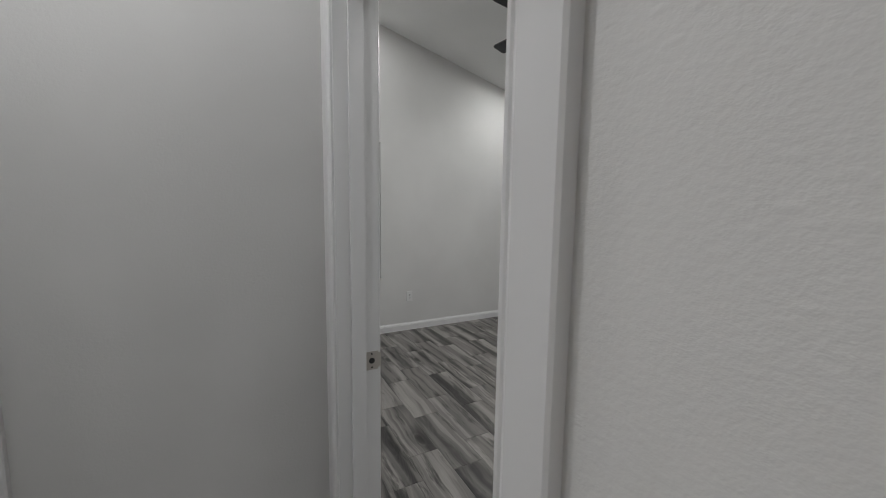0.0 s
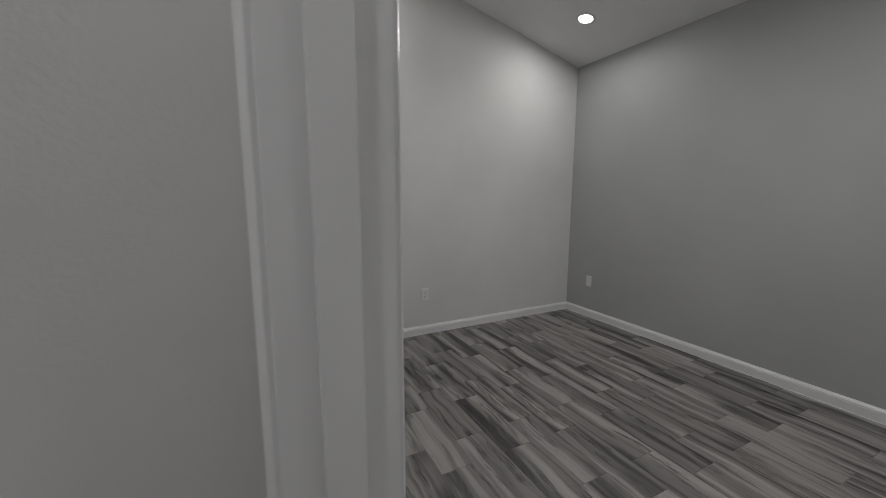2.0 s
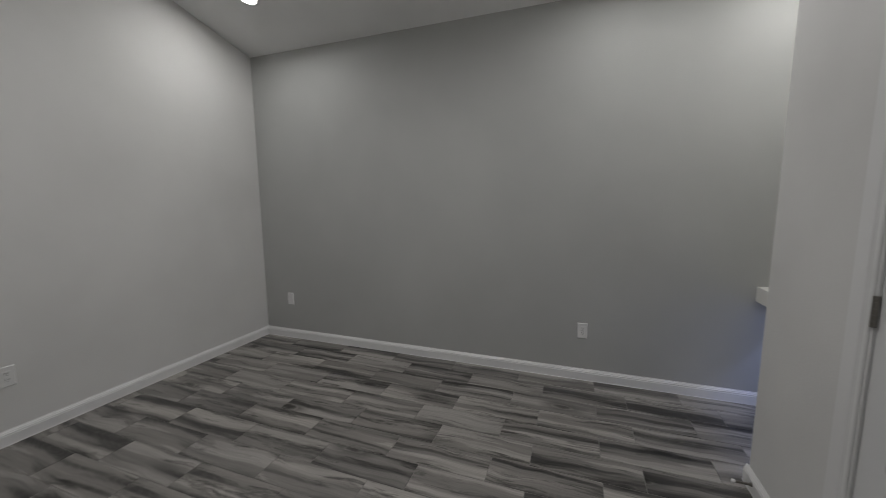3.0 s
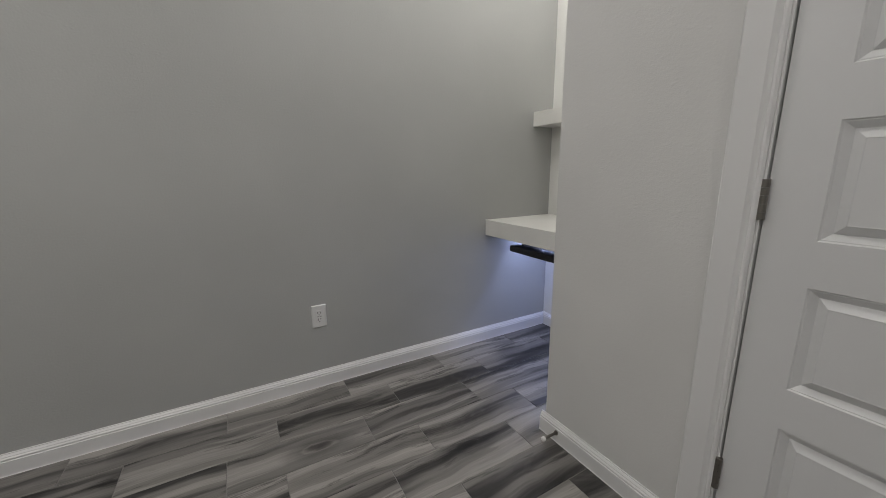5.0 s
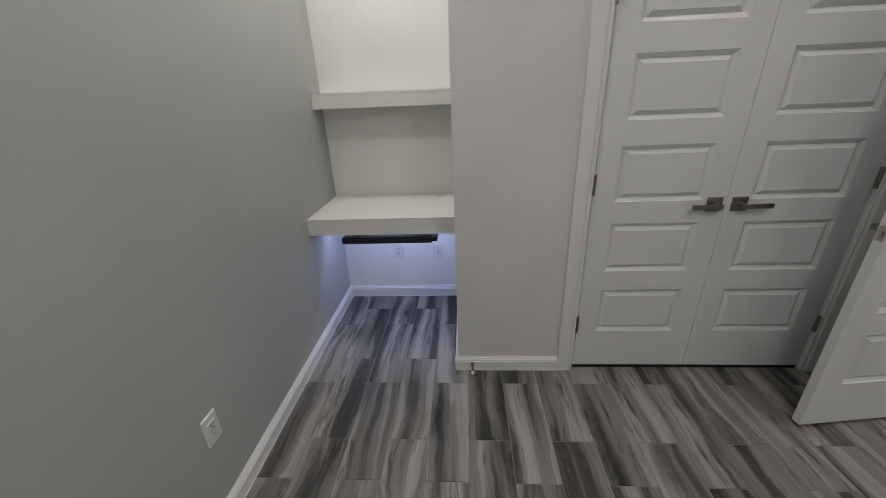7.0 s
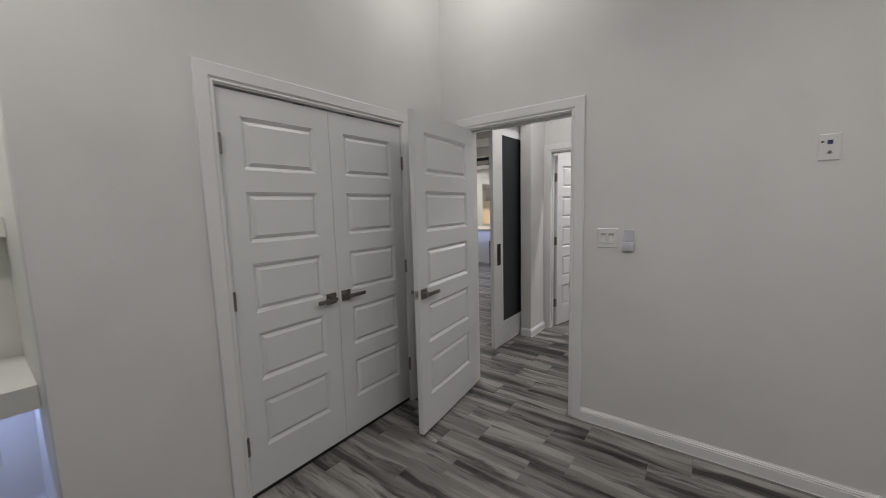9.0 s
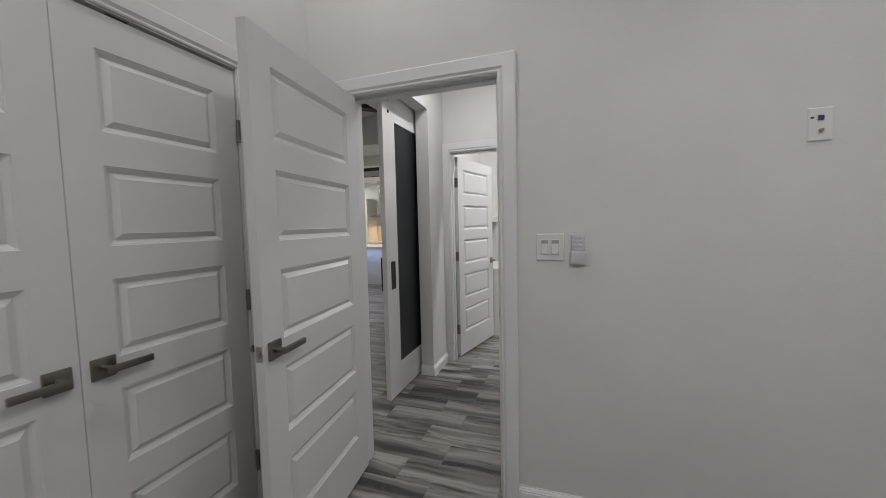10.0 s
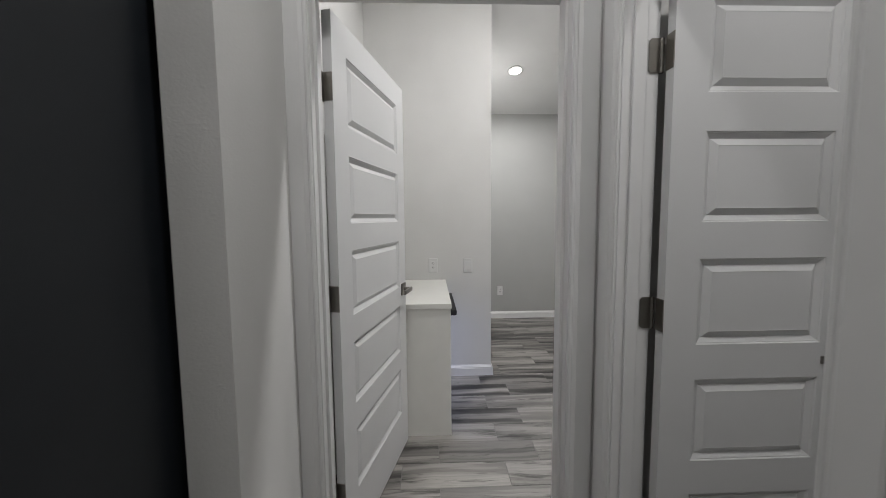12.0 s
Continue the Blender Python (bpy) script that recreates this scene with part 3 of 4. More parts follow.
def hinge_set(parent, x, y, dirs, zs=(0.29, 1.05, 1.80)):
    """Three butt hinges: a knuckle at the pin, and the leaves along the given ways."""
    for z in zs:
        bm = bmesh.new()
        for k in range(5):
            tube(bm, (x, y, z - 0.048 + k * 0.0193), (x, y, z - 0.0295 + k * 0.0193), 0.0065, 12)
        for (dx, dy, nx, ny) in dirs:
            pts = []
            for u, v in ((0.002, -0.048), (0.031, -0.048), (0.038, -0.041), (0.038, 0.041), (0.031, 0.048), (0.002, 0.048)):
                pts.append((x + dx * u, y + dy * u, z + v))
            f = [bm.verts.new(p) for p in pts]
            g = [bm.verts.new((p[0] + nx * 0.0022, p[1] + ny * 0.0022, p[2])) for p in pts]
            bm.faces.new(f)
            bm.faces.new(list(reversed(g)))
            for i in range(6):
                bm.faces.new((f[i], f[(i + 1) % 6], g[(i + 1) % 6], g[i]))
            for u, v in ((0.012, 0.03), (0.022, 0.0), (0.012, -0.03)):
                c = Vector((x + dx * u + nx * 0.0018, y + dy * u + ny * 0.0018, z + v))
                tube(bm, c, c + Vector((nx, ny, 0)) * 0.0012, 0.0032, 8)
        part("hinge", bm, NICKEL, parent, "brushed nickel butt hinge", True)


Z0 = 0.014
panel_door("door_1", "white five-panel bedroom door standing open into the room", 0.798, pose(0.947, 0.004, 0.018, 0, 0, 96.8), False, h=2.054)
next_door = panel_door("door_2", "white five-panel door standing open into the next room", 0.815, pose(0.926, HY1 - 0.122, Z0, 0, 0, -103.0), True)
side_door = panel_door("door_3", "narrow white five-panel door standing open into the side room", 0.578, pose(HX0 - HT0 - 0.014, -1.556, Z0, 0, 0, 180.0), True, levers=False)
closet_l = panel_door("door_4", "white five-panel closet door, closed", 0.604, pose(CX + 0.006, CY1 - 0.004, 0.026, 0, 0, -90.0), False, latch=False, h=2.042, sides=(0,))
closet_r = panel_door("door_5", "white five-panel closet door, closed, beside its pair", 0.604, pose(CX + 0.006, CY0 + 0.004, 0.026, 0, 0, 90.0), True, latch=False, h=2.042, sides=(1,))
panel_door("door_6", "white five-panel door in the living area, closed", 0.672, pose(GD0 + 0.004, -4.80, Z0, 0, 0, 0), True, latch=False, sides=(1,))
hinge_set(frame_south, SX1 - 0.002, HY1 - 0.128, ((0, 1, -1, 0),))
hinge_set(frame_west, HX0 - HT0 - 0.008, WO0 + 0.002, ((1, 0, 0, 1),))
for d in (next_door, side_door):
    for z in (0.29, 1.05, 1.80):
        bm = box_bm((-0.0030, -0.0345, z - Z0 - 0.048), (0.0003, -0.0005, z - Z0 + 0.048), 0.0008)
        for u, v in ((-0.011, 0.03), (-0.023, 0.0), (-0.011, -0.03)):
            tube(bm, (-0.0042, u, z - Z0 + v), (-0.0025, u, z - Z0 + v), 0.0034, 8)
        part("hinge_leaf", bm, NICKEL, d, "brushed nickel hinge leaf on the slab edge")
part("privacy_pin", box_bm((0.484, -0.042, 0.884), (0.493, -0.034, 0.908), 0.002), NICKEL, side_door, "small dark nickel pin")
hinge_set(frame_bed, DX1 - 0.002, 0.008, ((0, -1, -1, 0),))
for d, sg in ((closet_l, -1), (closet_r, 1)):
    for z in (0.29, 1.05, 1.80):
        bm = bmesh.new()
        for k in range(5):
            tube(bm, (-0.003, sg * 0.009, z - Z0 - 0.048 + k * 0.0193), (-0.003, sg * 0.009, z - Z0 - 0.0295 + k * 0.0193), 0.0085, 12)
        part("hinge", bm, NICKEL, d, "brushed nickel hinge knuckle", True)
    # black strip paints the shade of the gap under the closet door
    part("bottom_gap_shade", box_bm((0.002, -sg * 0.004, -0.0225), (0.602, -sg * 0.026, -0.0005)), BLACK, d, "black strip standing in for the shade under the door")
    part("ball_catch", box_bm((0.40, sg * 0.004, 2.047), (0.46, -sg * 0.020, 2.051), 0.001), NICKEL, d, "dark metal ball catch")

# strike plate on the latch side of the bedroom doorway
bm = bmesh.new()
cuboid(bm, (DX0 - 0.001, -0.040, 0.916), (DX0 + 0.0012, 0.001, 0.976), 0.0004)
cuboid(bm, (DX0 - 0.001, 0.000, 0.922), (DX0 + 0.001, 0.010, 0.970), 0.0004)
plate = part("strike_plate", bm, SATIN, frame_bed, "nickel strike plate with a latch hole")
bm = bmesh.new()
tube(bm, (DX0 + 0.0005, -0.020, 0.946), (DX0 + 0.0018, -0.020, 0.946), 0.0095, 20)
for z in (0.924, 0.968):
    tube(bm, (DX0 + 0.0005, -0.020, z), (DX0 + 0.0018, -0.020, z), 0.003, 10)
part("latch_hole", bm, SLOT, plate)

# sliding door between hall and living area
barn = thing("sliding_barn_door", "white framed sliding door with a black centre panel, slid open", "door")
BX0, BX1, BY0, BY1, BZ = 1.142, 1.182, -1.96, -0.731, 2.43
st = 0.195
part("stile", box_bm((BX0, BY1 - st, 0.012), (BX1, BY1, BZ), 0.002), TRIM, barn)
part("stile", box_bm((BX0, BY0, 0.012), (BX1, BY0 + st, BZ), 0.002), TRIM, barn)
part("rail", box_bm((BX0, BY0 + st, 2.198), (BX1, BY1 - st, BZ), 0.001), TRIM, barn)
part("rail", box_bm((BX0, BY0 + st, 0.012), (BX1, BY1 - st, 0.258), 0.001), TRIM, barn)
part("centre_panel", box_bm((BX0 + 0.010, BY0 + st, 0.258), (BX1 - 0.010, BY1 - st, 2.198)), BARNBLACK, barn, "matt black centre panel")
bm = bmesh.new()
for a, b in (((-0.870, 0.880), (-0.859, 1.100)), ((-0.809, 0.880), (-0.798, 1.100)), ((-0.859, 0.880), (-0.809, 0.891)), ((-0.859, 1.089), (-0.809, 1.100))):
    cuboid(bm, (BX0 - 0.003, a[0], a[1]), (BX0 + 0.002, b[0], b[1]), 0.0008)
cuboid(bm, (BX0 - 0.0006, -0.859, 0.891), (BX0 + 0.002, -0.809, 1.089))
part("flush_pull", bm, BLACK, barn, "black recessed flush pull")
bm = bmesh.new()
cuboid(bm, (BX1 + 0.030, -0.810, 0.865), (BX1 + 0.045, -0.790, 1.13), 0.003)
for z in (0.90, 1.095):
    tube(bm, (BX1, -0.800, z), (BX1 + 0.034, -0.800, z), 0.008, 12)
part("bar_pull", bm, BLACK, barn, "black bar pull")
for z in (2.345, 2.257):
    bm = tube(bmesh.new(), (BX0 - 0.004, -0.824, z), (BX0 + 0.001, -0.824, z), 0.013, 16)
    part("bolt", bm, BLACK, barn, "black hanger bolt", True)
for y in (-0.824, -1.87):
    part("hanger", box_bm((BX1, y - 0.02, 2.23), (BX1 + 0.006, y + 0.02, 2.56), 0.001), BLACK, barn, "black hanger strap")
track = thing("barn_door_track", "black steel sliding door track above the opening", "rail")
part("bar", box_bm((BX1 + 0.008, -2.30, 2.52), (BX1 + 0.016, -0.16, 2.56), 0.001), BLACK, track)
for y in (-2.2, -1.7, -1.2, -0.7, -0.25):
    part("standoff", tube(bmesh.new(), (1.122, y, 2.54), (BX1 + 0.009, y, 2.54), 0.010, 12), BLACK, track)

# ---- window ----
win = thing("window_1", "white single-hung window with dark dusk outside", "window", None, "", "structure")
WX = -2.83
bm = bmesh.new()
f = 0.055
for a, b in (((WY0, WZ0 + 0.02), (WY0 + f, WZ1)), ((WY1 - f, WZ0 + 0.02), (WY1, WZ1)), ((WY0 + f, WZ0 + 0.02), (WY1 - f, WZ0 + 0.055)), ((WY0 + f, WZ1 - f), (WY1 - f, WZ1))):
    cuboid(bm, (WX - 0.035, a[0], a[1]), (WX + 0.015, b[0], b[1]), 0.003)
part("window_frame", bm, VINYL, win)
zm0, zm1 = 1.374, 1.440
bm = bmesh.new()
cuboid(bm, (WX - 0.02, WY0 + f, zm0), (WX + 0.020, WY1 - f, zm0 + 0.042), 0.003)
cuboid(bm, (WX - 0.03, WY0 + f, zm0 + 0.042), (WX + 0.010, WY1 - f, zm1), 0.003)
part("meeting_rail", bm, VINYL, win)
bm = bmesh.new()
for y in (WY0 + f, WY1 - f - 0.022):
    cuboid(bm, (WX - 0.015, y, WZ0 + 0.055), (WX + 0.012, y + 0.022, zm0), 0.002)
cuboid(bm, (WX - 0.015, WY0 + f + 0.022, WZ0 + 0.055), (WX + 0.012, WY1 - f - 0.022, WZ0 + 0.085), 0.002)
part("lower_sash", bm, VINYL, win)
for z0, z1, x in ((WZ0 + 0.085, zm0, WX), (zm1, WZ1 - f, WX - 0.018)):
    pane = part("pane", box_bm((x - 0.003, WY0 + f, z0), (x + 0.001, WY1 - f, z1)), GLASS, win)
    pane.visible_shadow = False
part("window_sill", box_bm((WX - 0.03, WY0 - 0.012, WZ0 - 0.002), (-2.722, WY1 + 0.012, WZ0 + 0.018), 0.003), SILL, win, "white marble sill")
part("sash_lock", box_bm((WX + 0.018, 0.44, zm0 + 0.034), (WX + 0.036, 0.52, zm0 + 0.050), 0.003), VINYL, win)

# outside the window
solid("ground", box_bm((-600, -600, -0.5), (-3.2, 600, -0.25)), SOIL, "dark lawn at dusk", "ground")
fence = thing("fence", "weathered board fence in the dusk", "fence")
fb = mesh_of("board", box_bm((-0.01, 0, 0), (0.01, 0.138, 1.75), 0.003), FENCE)
for i in range(60):
    p = part("board", fb, FENCE, fence)
    p.location = (-9.0 + 0.004 * (i % 3), -4.0 + 0.142 * i, -0.25)
for z in (0.2, 1.2):
    part("rail", box_bm((-9.05, -4.0, z), (-9.01, 4.5, z + 0.09)), FENCE, fence)


def neighbour(label, x, y, w, d, eave, ridge):
    h = thing("neighbour_house", label, "house", pose(x, y, -0.25))
    part("wall", box_bm((-d / 2, -w / 2, 0), (d / 2, w / 2, eave)), STUCCO, h)
    bm = bmesh.new()
    o = 0.4
    base = [bm.verts.new(p) for p in ((-d / 2 - o, -w / 2 - o, eave), (d / 2 + o, -w / 2 - o, eave), (d / 2 + o, w / 2 + o, eave), (-d / 2 - o, w / 2 + o, eave))]
    r0, r1 = bm.verts.new((0, -w / 2 + d / 2, ridge)), bm.verts.new((0, w / 2 - d / 2, ridge))
    bm.faces.new(base)
    bm.faces.new((base[0], base[1], r0))
    bm.faces.new((base[1], base[2], r1, r0))
    bm.faces.new((base[2], base[3], r1))
    bm.faces.new((base[3], base[0], r0, r1))
    part("roof", bm, ROOF, h, "dark shingled hip roof")


neighbour("single-storey stucco house with a dark hip roof", -20.0, -5.4, 15.4, 10.0, 2.7, 5.4)
neighbour("single-storey stucco house with a low dark roof", -21.0, 10.9, 15.4, 10.0, 2.7, 4.6)

# ---- ceiling lights ----
def downlight(x, y, z, first=None, lean=0.0):
    if first:
        return copy_thing(first, pose(x, y, z, lean))
    d = thing("downlight", "round white recessed LED ceiling light, lit", "ceiling light", pose(x, y, z, lean), "recessed ceiling lights")
    part("trim_ring", lathe(bmesh.new(), [(0.062, -0.004), (0.066, -0.007), (0.084, -0.004), (0.086, 0.0), (0.062, 0.0)], 40), PLATE, d, "", True)
    part("lens", lathe(bmesh.new(), [(0.0615, -0.0045), (0.0615, -0.0015)], 40), LENS, d, "glowing LED lens")
    return d


DL = downlight(LAMPS[0][0], LAMPS[0][1], vault(LAMPS[0][1]), None, LEAN)
for x, y in (*LAMPS[1:], (1.63, 2.79)):
    downlight(x, y, vault(y), DL, LEAN)
# the fitting at y -2.25 is unseen, added to go with its lamp
for y in (-4.45, -2.25):
    downlight(-0.35, y, vault2(y), DL, -LEAN)
# the side room's fitting at (-0.45, -0.75) is unseen, added with its lamp
for x, y, z in ((0.52, -0.90, H), (-0.45, -0.75, H),
                (4.95, -4.0, TZ), (3.3, -0.70, SZ), (5.95, -3.4, SZ), (5.8, -4.9, SZ), (1.9, -4.9, SZ), (6.0, -6.12, KZ), (6.02, -7.34, KZ), (5.14, -5.96, 2.625)):
    downlight(x, y, z, DL)


def ceiling_fan(label, x, y, top, drop, span, angles, blade_w, material, lens, k=1.0):
    fan = thing("ceiling_fan", label, "fan", pose(x, y, top))
    part("canopy", lathe(bmesh.new(), [(0.03, -0.055), (0.062, -0.045), (0.068, 0.0)], 32), material, fan, "", True)
    part("rod", tube(bmesh.new(), (0, 0, -drop + 0.1), (0, 0, -0.04), 0.013), material, fan)
    part("motor", lathe(bmesh.new(), [(0.125, -drop - 0.015), (0.140, -drop), (0.140, -drop + 0.06), (0.115, -drop + 0.10), (0.03, -drop + 0.12)], 40), material, fan, "", True)
    part("light_lens", lathe(bmesh.new(), [(0.05 * k, -drop - 0.040), (0.105 * k, -drop - 0.034), (0.128 * k, -drop - 0.014)], 40), lens, fan, "glowing round diffuser", True)
    for a in angles:
        bm = bmesh.new()
        prev = None
        for r, hw in ((0.12, 0.030), (0.20, blade_w * 0.42), (0.35, blade_w * 0.5), (span - 0.03, blade_w * 0.5), (span - 0.008, blade_w * 0.45), (span, blade_w * 0.36)):
            ring = [bm.verts.new((r, s * hw, -drop + 0.035 + s * hw * 0.20 + dz)) for s, dz in ((-1, 0.003), (1, 0.003), (1, -0.003), (-1, -0.003))]
            if prev:
                for i in range(4):
                    bm.faces.new((prev[i], prev[(i + 1) % 4], ring[(i + 1) % 4], ring[i]))
            else:
                bm.faces.new(ring)
            prev = ring
        bm.faces.new(prev)
        b = part("blade", bm, material, fan)
        b.rotation_euler = (0, 0, radians(a))
    return fan


ceiling_fan("black four-blade ceiling fan with a round glowing light", -0.80, 1.60, vault(1.60), 0.52, 0.57, (99, 189, 279, 9), 0.13, BLADE, FANLENS)

# ---- desk niche ----
def floating(name, label, category, x0, z0, z1):
    """A hollow-core board: top, underside and fascia, with hairline joints at the edges."""
    d = thing(name, label, category)
    part("top_panel", box_bm((x0, 2.352, z1 - 0.018), (2.048, 3.223, z1), 0.0008), LAMINATE, d)
    part("fascia", box_bm((x0 + 0.0004, 2.352, z0 + 0.0121), (x0 + 0.020, 3.223, z1 - 0.0181), 0.0003), LAMINATE, d)
    part("underside", box_bm((x0 + 0.0005, 2.352, z0), (2.048, 3.223, z0 + 0.012), 0.001), LAMINATE, d)


floating("floating_desk", "thick white floating desk top in the niche", "desk", 1.500, 0.727, 0.826)
floating("floating_shelf", "thick white floating shelf above the desk", "shelf", 1.877, 1.413, 1.503)
solid("grommet", lathe(bmesh.new(), [(0.030, 0.0), (0.030, 0.003), (0.026, 0.005), (0.0, 0.005)][:3], 28, (1.97, 2.46, 0.8262)), PLATE, "white plastic cable grommet in the desk top", "grommet", "thing", True)
tray = thing("keyboard_tray", "black pull-out keyboard tray under the desk", "keyboard tray")
bm = bmesh.new()
cuboid(bm, (1.565, 2.50, 0.640), (1.645, 3.06, 0.680), 0.012)
part("front_rest", bm, BLACK, tray, "rounded black wrist rest", True)
part("board", box_bm((1.630, 2.52, 0.650), (1.74, 3.04, 0.664), 0.003), BLACK, tray)
part("mouse_platform", box_bm((1.58, 2.470, 0.645), (1.72, 2.506, 0.674), 0.008), BLACK, tray)
for y in (2.56, 3.00):
    part("slide_rail", box_bm((1.62, y - 0.01, 0.664), (1.76, y + 0.01, 0.727), 0.001), BLACK, tray)
led = thing("led_strip", "cool white LED strip under the desk top", "light")
part("strip", box_bm((1.790, 2.40, 0.7245), (1.810, 3.20, 0.727)), LEDBLUE, led, "glowing bluish strip")
part("end_clip", box_bm((1.785, 3.20, 0.716), (1.815, 3.216, 0.727), 0.001), PLATE, led)


# ---- plates ----
def plate_at(name, label, category, x, y, z, rz, w=0.074, h=0.122):
    """An Empty on a wall, local -y out of it, with the plate as its first part."""
    d = thing(name, label, category, pose(x, y, z, 0, 0, rz))
    bm = bmesh.new()
    c = None
    for inset, out in ((0.0, 0.0), (0.0, 0.002), (0.004, 0.006)):
        v = [bm.verts.new((px, -out, pz)) for px, pz in ((-w / 2 + inset, -h / 2 + inset), (w / 2 - inset, -h / 2 + inset), (w / 2 - inset, h / 2 - inset), (-w / 2 + inset, h / 2 - inset))]
        if c:
            for k in range(4):
                bm.faces.new((c[k], c[(k + 1) % 4], v[(k + 1) % 4], v[k]))
        else:
            bm.faces.new(v)
        c = v
    bm.faces.new(c)
    part("cover_plate", bm, PLATE, d)
    return d


def outlet(label, x, y, z, rz, usb=False, at=0.0, made=None, **k):
    d = made or plate_at("wall_outlet", label, "outlet", x, y, z, rz, **k)
    part("insert", box_bm((at - 0.0165, -0.0085, -0.033), (at + 0.0165, -0.005, 0.033), 0.001), PLATE, d)
    for zz in (-0.018, 0.018):
        bm = bmesh.new()
        for xx, hh in ((-0.0065, 0.0055), (0.0065, 0.0048)):
            cuboid(bm, (at + xx - 0.0014, -0.0089, zz + 0.002 - hh), (at + xx + 0.0014, -0.008, zz + 0.002 + hh))
        tube(bm, (at, -0.0089, zz - 0.008), (at, -0.008, zz - 0.009), 0.0030, 8)
        part("slots", bm, SLOT, d)
    if usb:
        bm = bmesh.new()
        for xx in (-0.006, 0.006):
            cuboid(bm, (at + xx - 0.004, -0.0089, -0.0015), (at + xx + 0.004, -0.008, 0.0015))
        part("usb_port", bm, SLOT, d)
    for zz in (-0.048, 0.048):
        part("screw", tube(bmesh.new(), (at, -0.0067, zz), (at, -0.0058, zz), 0.003, 10), PLATE, d)
    return d


outlet("white duplex outlet with charging ports on the grey wall", 0.430, 3.225, 0.397, 0, True)
blank = plate_at("blank_plate", "plain white cover plate on the grey wall", "cover plate", -2.412, 3.225, 0.415, 0)
part("screw", tube(bmesh.new(), (0, -0.0067, 0.03), (0, -0.0058, 0.03), 0.003, 10), PLATE, blank)
outlet("white duplex outlet on the window wall", -2.74, 1.302, 0.405, 90)
outlet("white duplex outlet under the niche desk", 2.05, 2.808, 0.385, -90)
coax = plate_at("coax_plate", "white cover plate with a coax jack under the desk", "cover plate", 2.05, 2.508, 0.373, -90)
part("jack", tube(bmesh.new(), (0, -0.016, 0.004), (0, -0.005, 0.004), 0.005, 12), SLOT, coax)
# grey that paints the shade in the gaps round the rockers
gap_shade = plain("switch_gap_shade", (0.36, 0.36, 0.36), 0.8)
sw = plate_at("light_switch", "white double rocker switch beside the doorway", "light switch", -0.092, 0.0, 1.267, 180, 0.122, 0.124)
for xx in (-0.023, 0.023):
    part("bezel", box_bm((xx - 0.0175, -0.0075, -0.034), (xx + 0.0175, -0.005, 0.034), 0.001), PLATE, sw)
    bm = bmesh.new()
    v = [bm.verts.new((xx + px, -o, pz)) for px, pz, o in ((-0.0145, -0.030, 0.012), (0.0145, -0.030, 0.012), (0.0145, 0.030, 0.0065), (-0.0145, 0.030, 0.0065))]
    b = [bm.verts.new((xx + px, -0.006, pz)) for px, pz in ((-0.0145, -0.030), (0.0145, -0.030), (0.0145, 0.030), (-0.0145, 0.030))]
    bm.faces.new(v)
    for k in range(4):
        bm.faces.new((v[k], v[(k + 1) % 4], b[(k + 1) % 4], b[k]))
    part("rocker_gap_shade", box_bm((xx - 0.0158, -0.0078, -0.0325), (xx + 0.0158, -0.0070, 0.0325)), gap_shade, sw)
    part("rocker", bm, PLATE, sw)
    for zz in (-0.047, 0.047):
        part("screw", tube(bmesh.new(), (xx, -0.0067, zz), (xx, -0.0058, zz), 0.003, 10), PLATE, sw)
rem = thing("fan_remote", "pale plastic fan remote in a wall holder", "remote control", pose(-0.214, 0, 1.259, 0, 0, 180))
part("holder", box_bm((-0.031, -0.024, -0.068), (0.031, 0.0, -0.012), 0.004), REMOTE, rem, "", True)
part("back_plate", box_bm((-0.029, -0.006, -0.03), (0.029, 0.0, 0.062), 0.002), REMOTE, rem)
part("remote_body", box_bm((-0.026, -0.017, -0.05), (0.026, -0.0065, 0.066), 0.004), REMOTE, rem, "", True)
for k in range(4):
    for xx in (-0.011, 0.011):
        part("button", box_bm((xx - 0.007, -0.0195, 0.048 - k * 0.018), (xx + 0.007, -0.016, 0.056 - k * 0.018), 0.001), REMOTE, rem)
tv = plate_at("media_plate", "white media plate with a blue network port", "cover plate", -1.045, 0.0, 1.717, 180)
part("network_port", box_bm((-0.009, -0.0095, 0.014), (0.009, -0.005, 0.032), 0.001), BLUE, tv, "dark blue network port")
part("marker", box_bm((-0.030, -0.0075, 0.021), (-0.020, -0.0055, 0.029), 0.001), SLOT, tv)
part("coax_jack", tube(bmesh.new(), (0, -0.018, -0.022), (0, -0.005, -0.022), 0.006, 12), NICKEL, tv)
dbl = plate_at("media_outlet", "white double plate with a duplex outlet high on the wall", "outlet", -1.465, 0.0, 1.707, 180, 0.120, 0.124)
outlet("", 0, 0, 0, 0, at=-0.023, made=dbl)
for zz in (-0.022, 0.022):
    part("jack", tube(bmesh.new(), (0.025, -0.009, zz), (0.025, -0.005, zz), 0.003, 10), SLOT, dbl)
outlet("white duplex outlet low on the wall with a plug-in", -1.482, 0.0, 0.378, 180)
plug = thing("plug_in_freshener", "small white plug-in air freshener in the outlet", "air freshener", pose(-1.482, 0, 0.395, 0, 0, 180))
part("body", box_bm((-0.022, -0.045, -0.022), (0.022, -0.009, 0.022), 0.008), PLATE, plug, "", True)
part("bottle", lathe(bmesh.new(), [(0.016, -0.050), (0.020, -0.045), (0.020, -0.015), (0.012, -0.008)], 20, (0, -0.035, 0)), GLASS, plug, "clear refill bottle", True)
part("cap", lathe(bmesh.new(), [(0.026, 0.018), (0.030, 0.024), (0.030, 0.040), (0.024, 0.046)], 24, (0, -0.036, 0)), PLATE, plug, "", True)

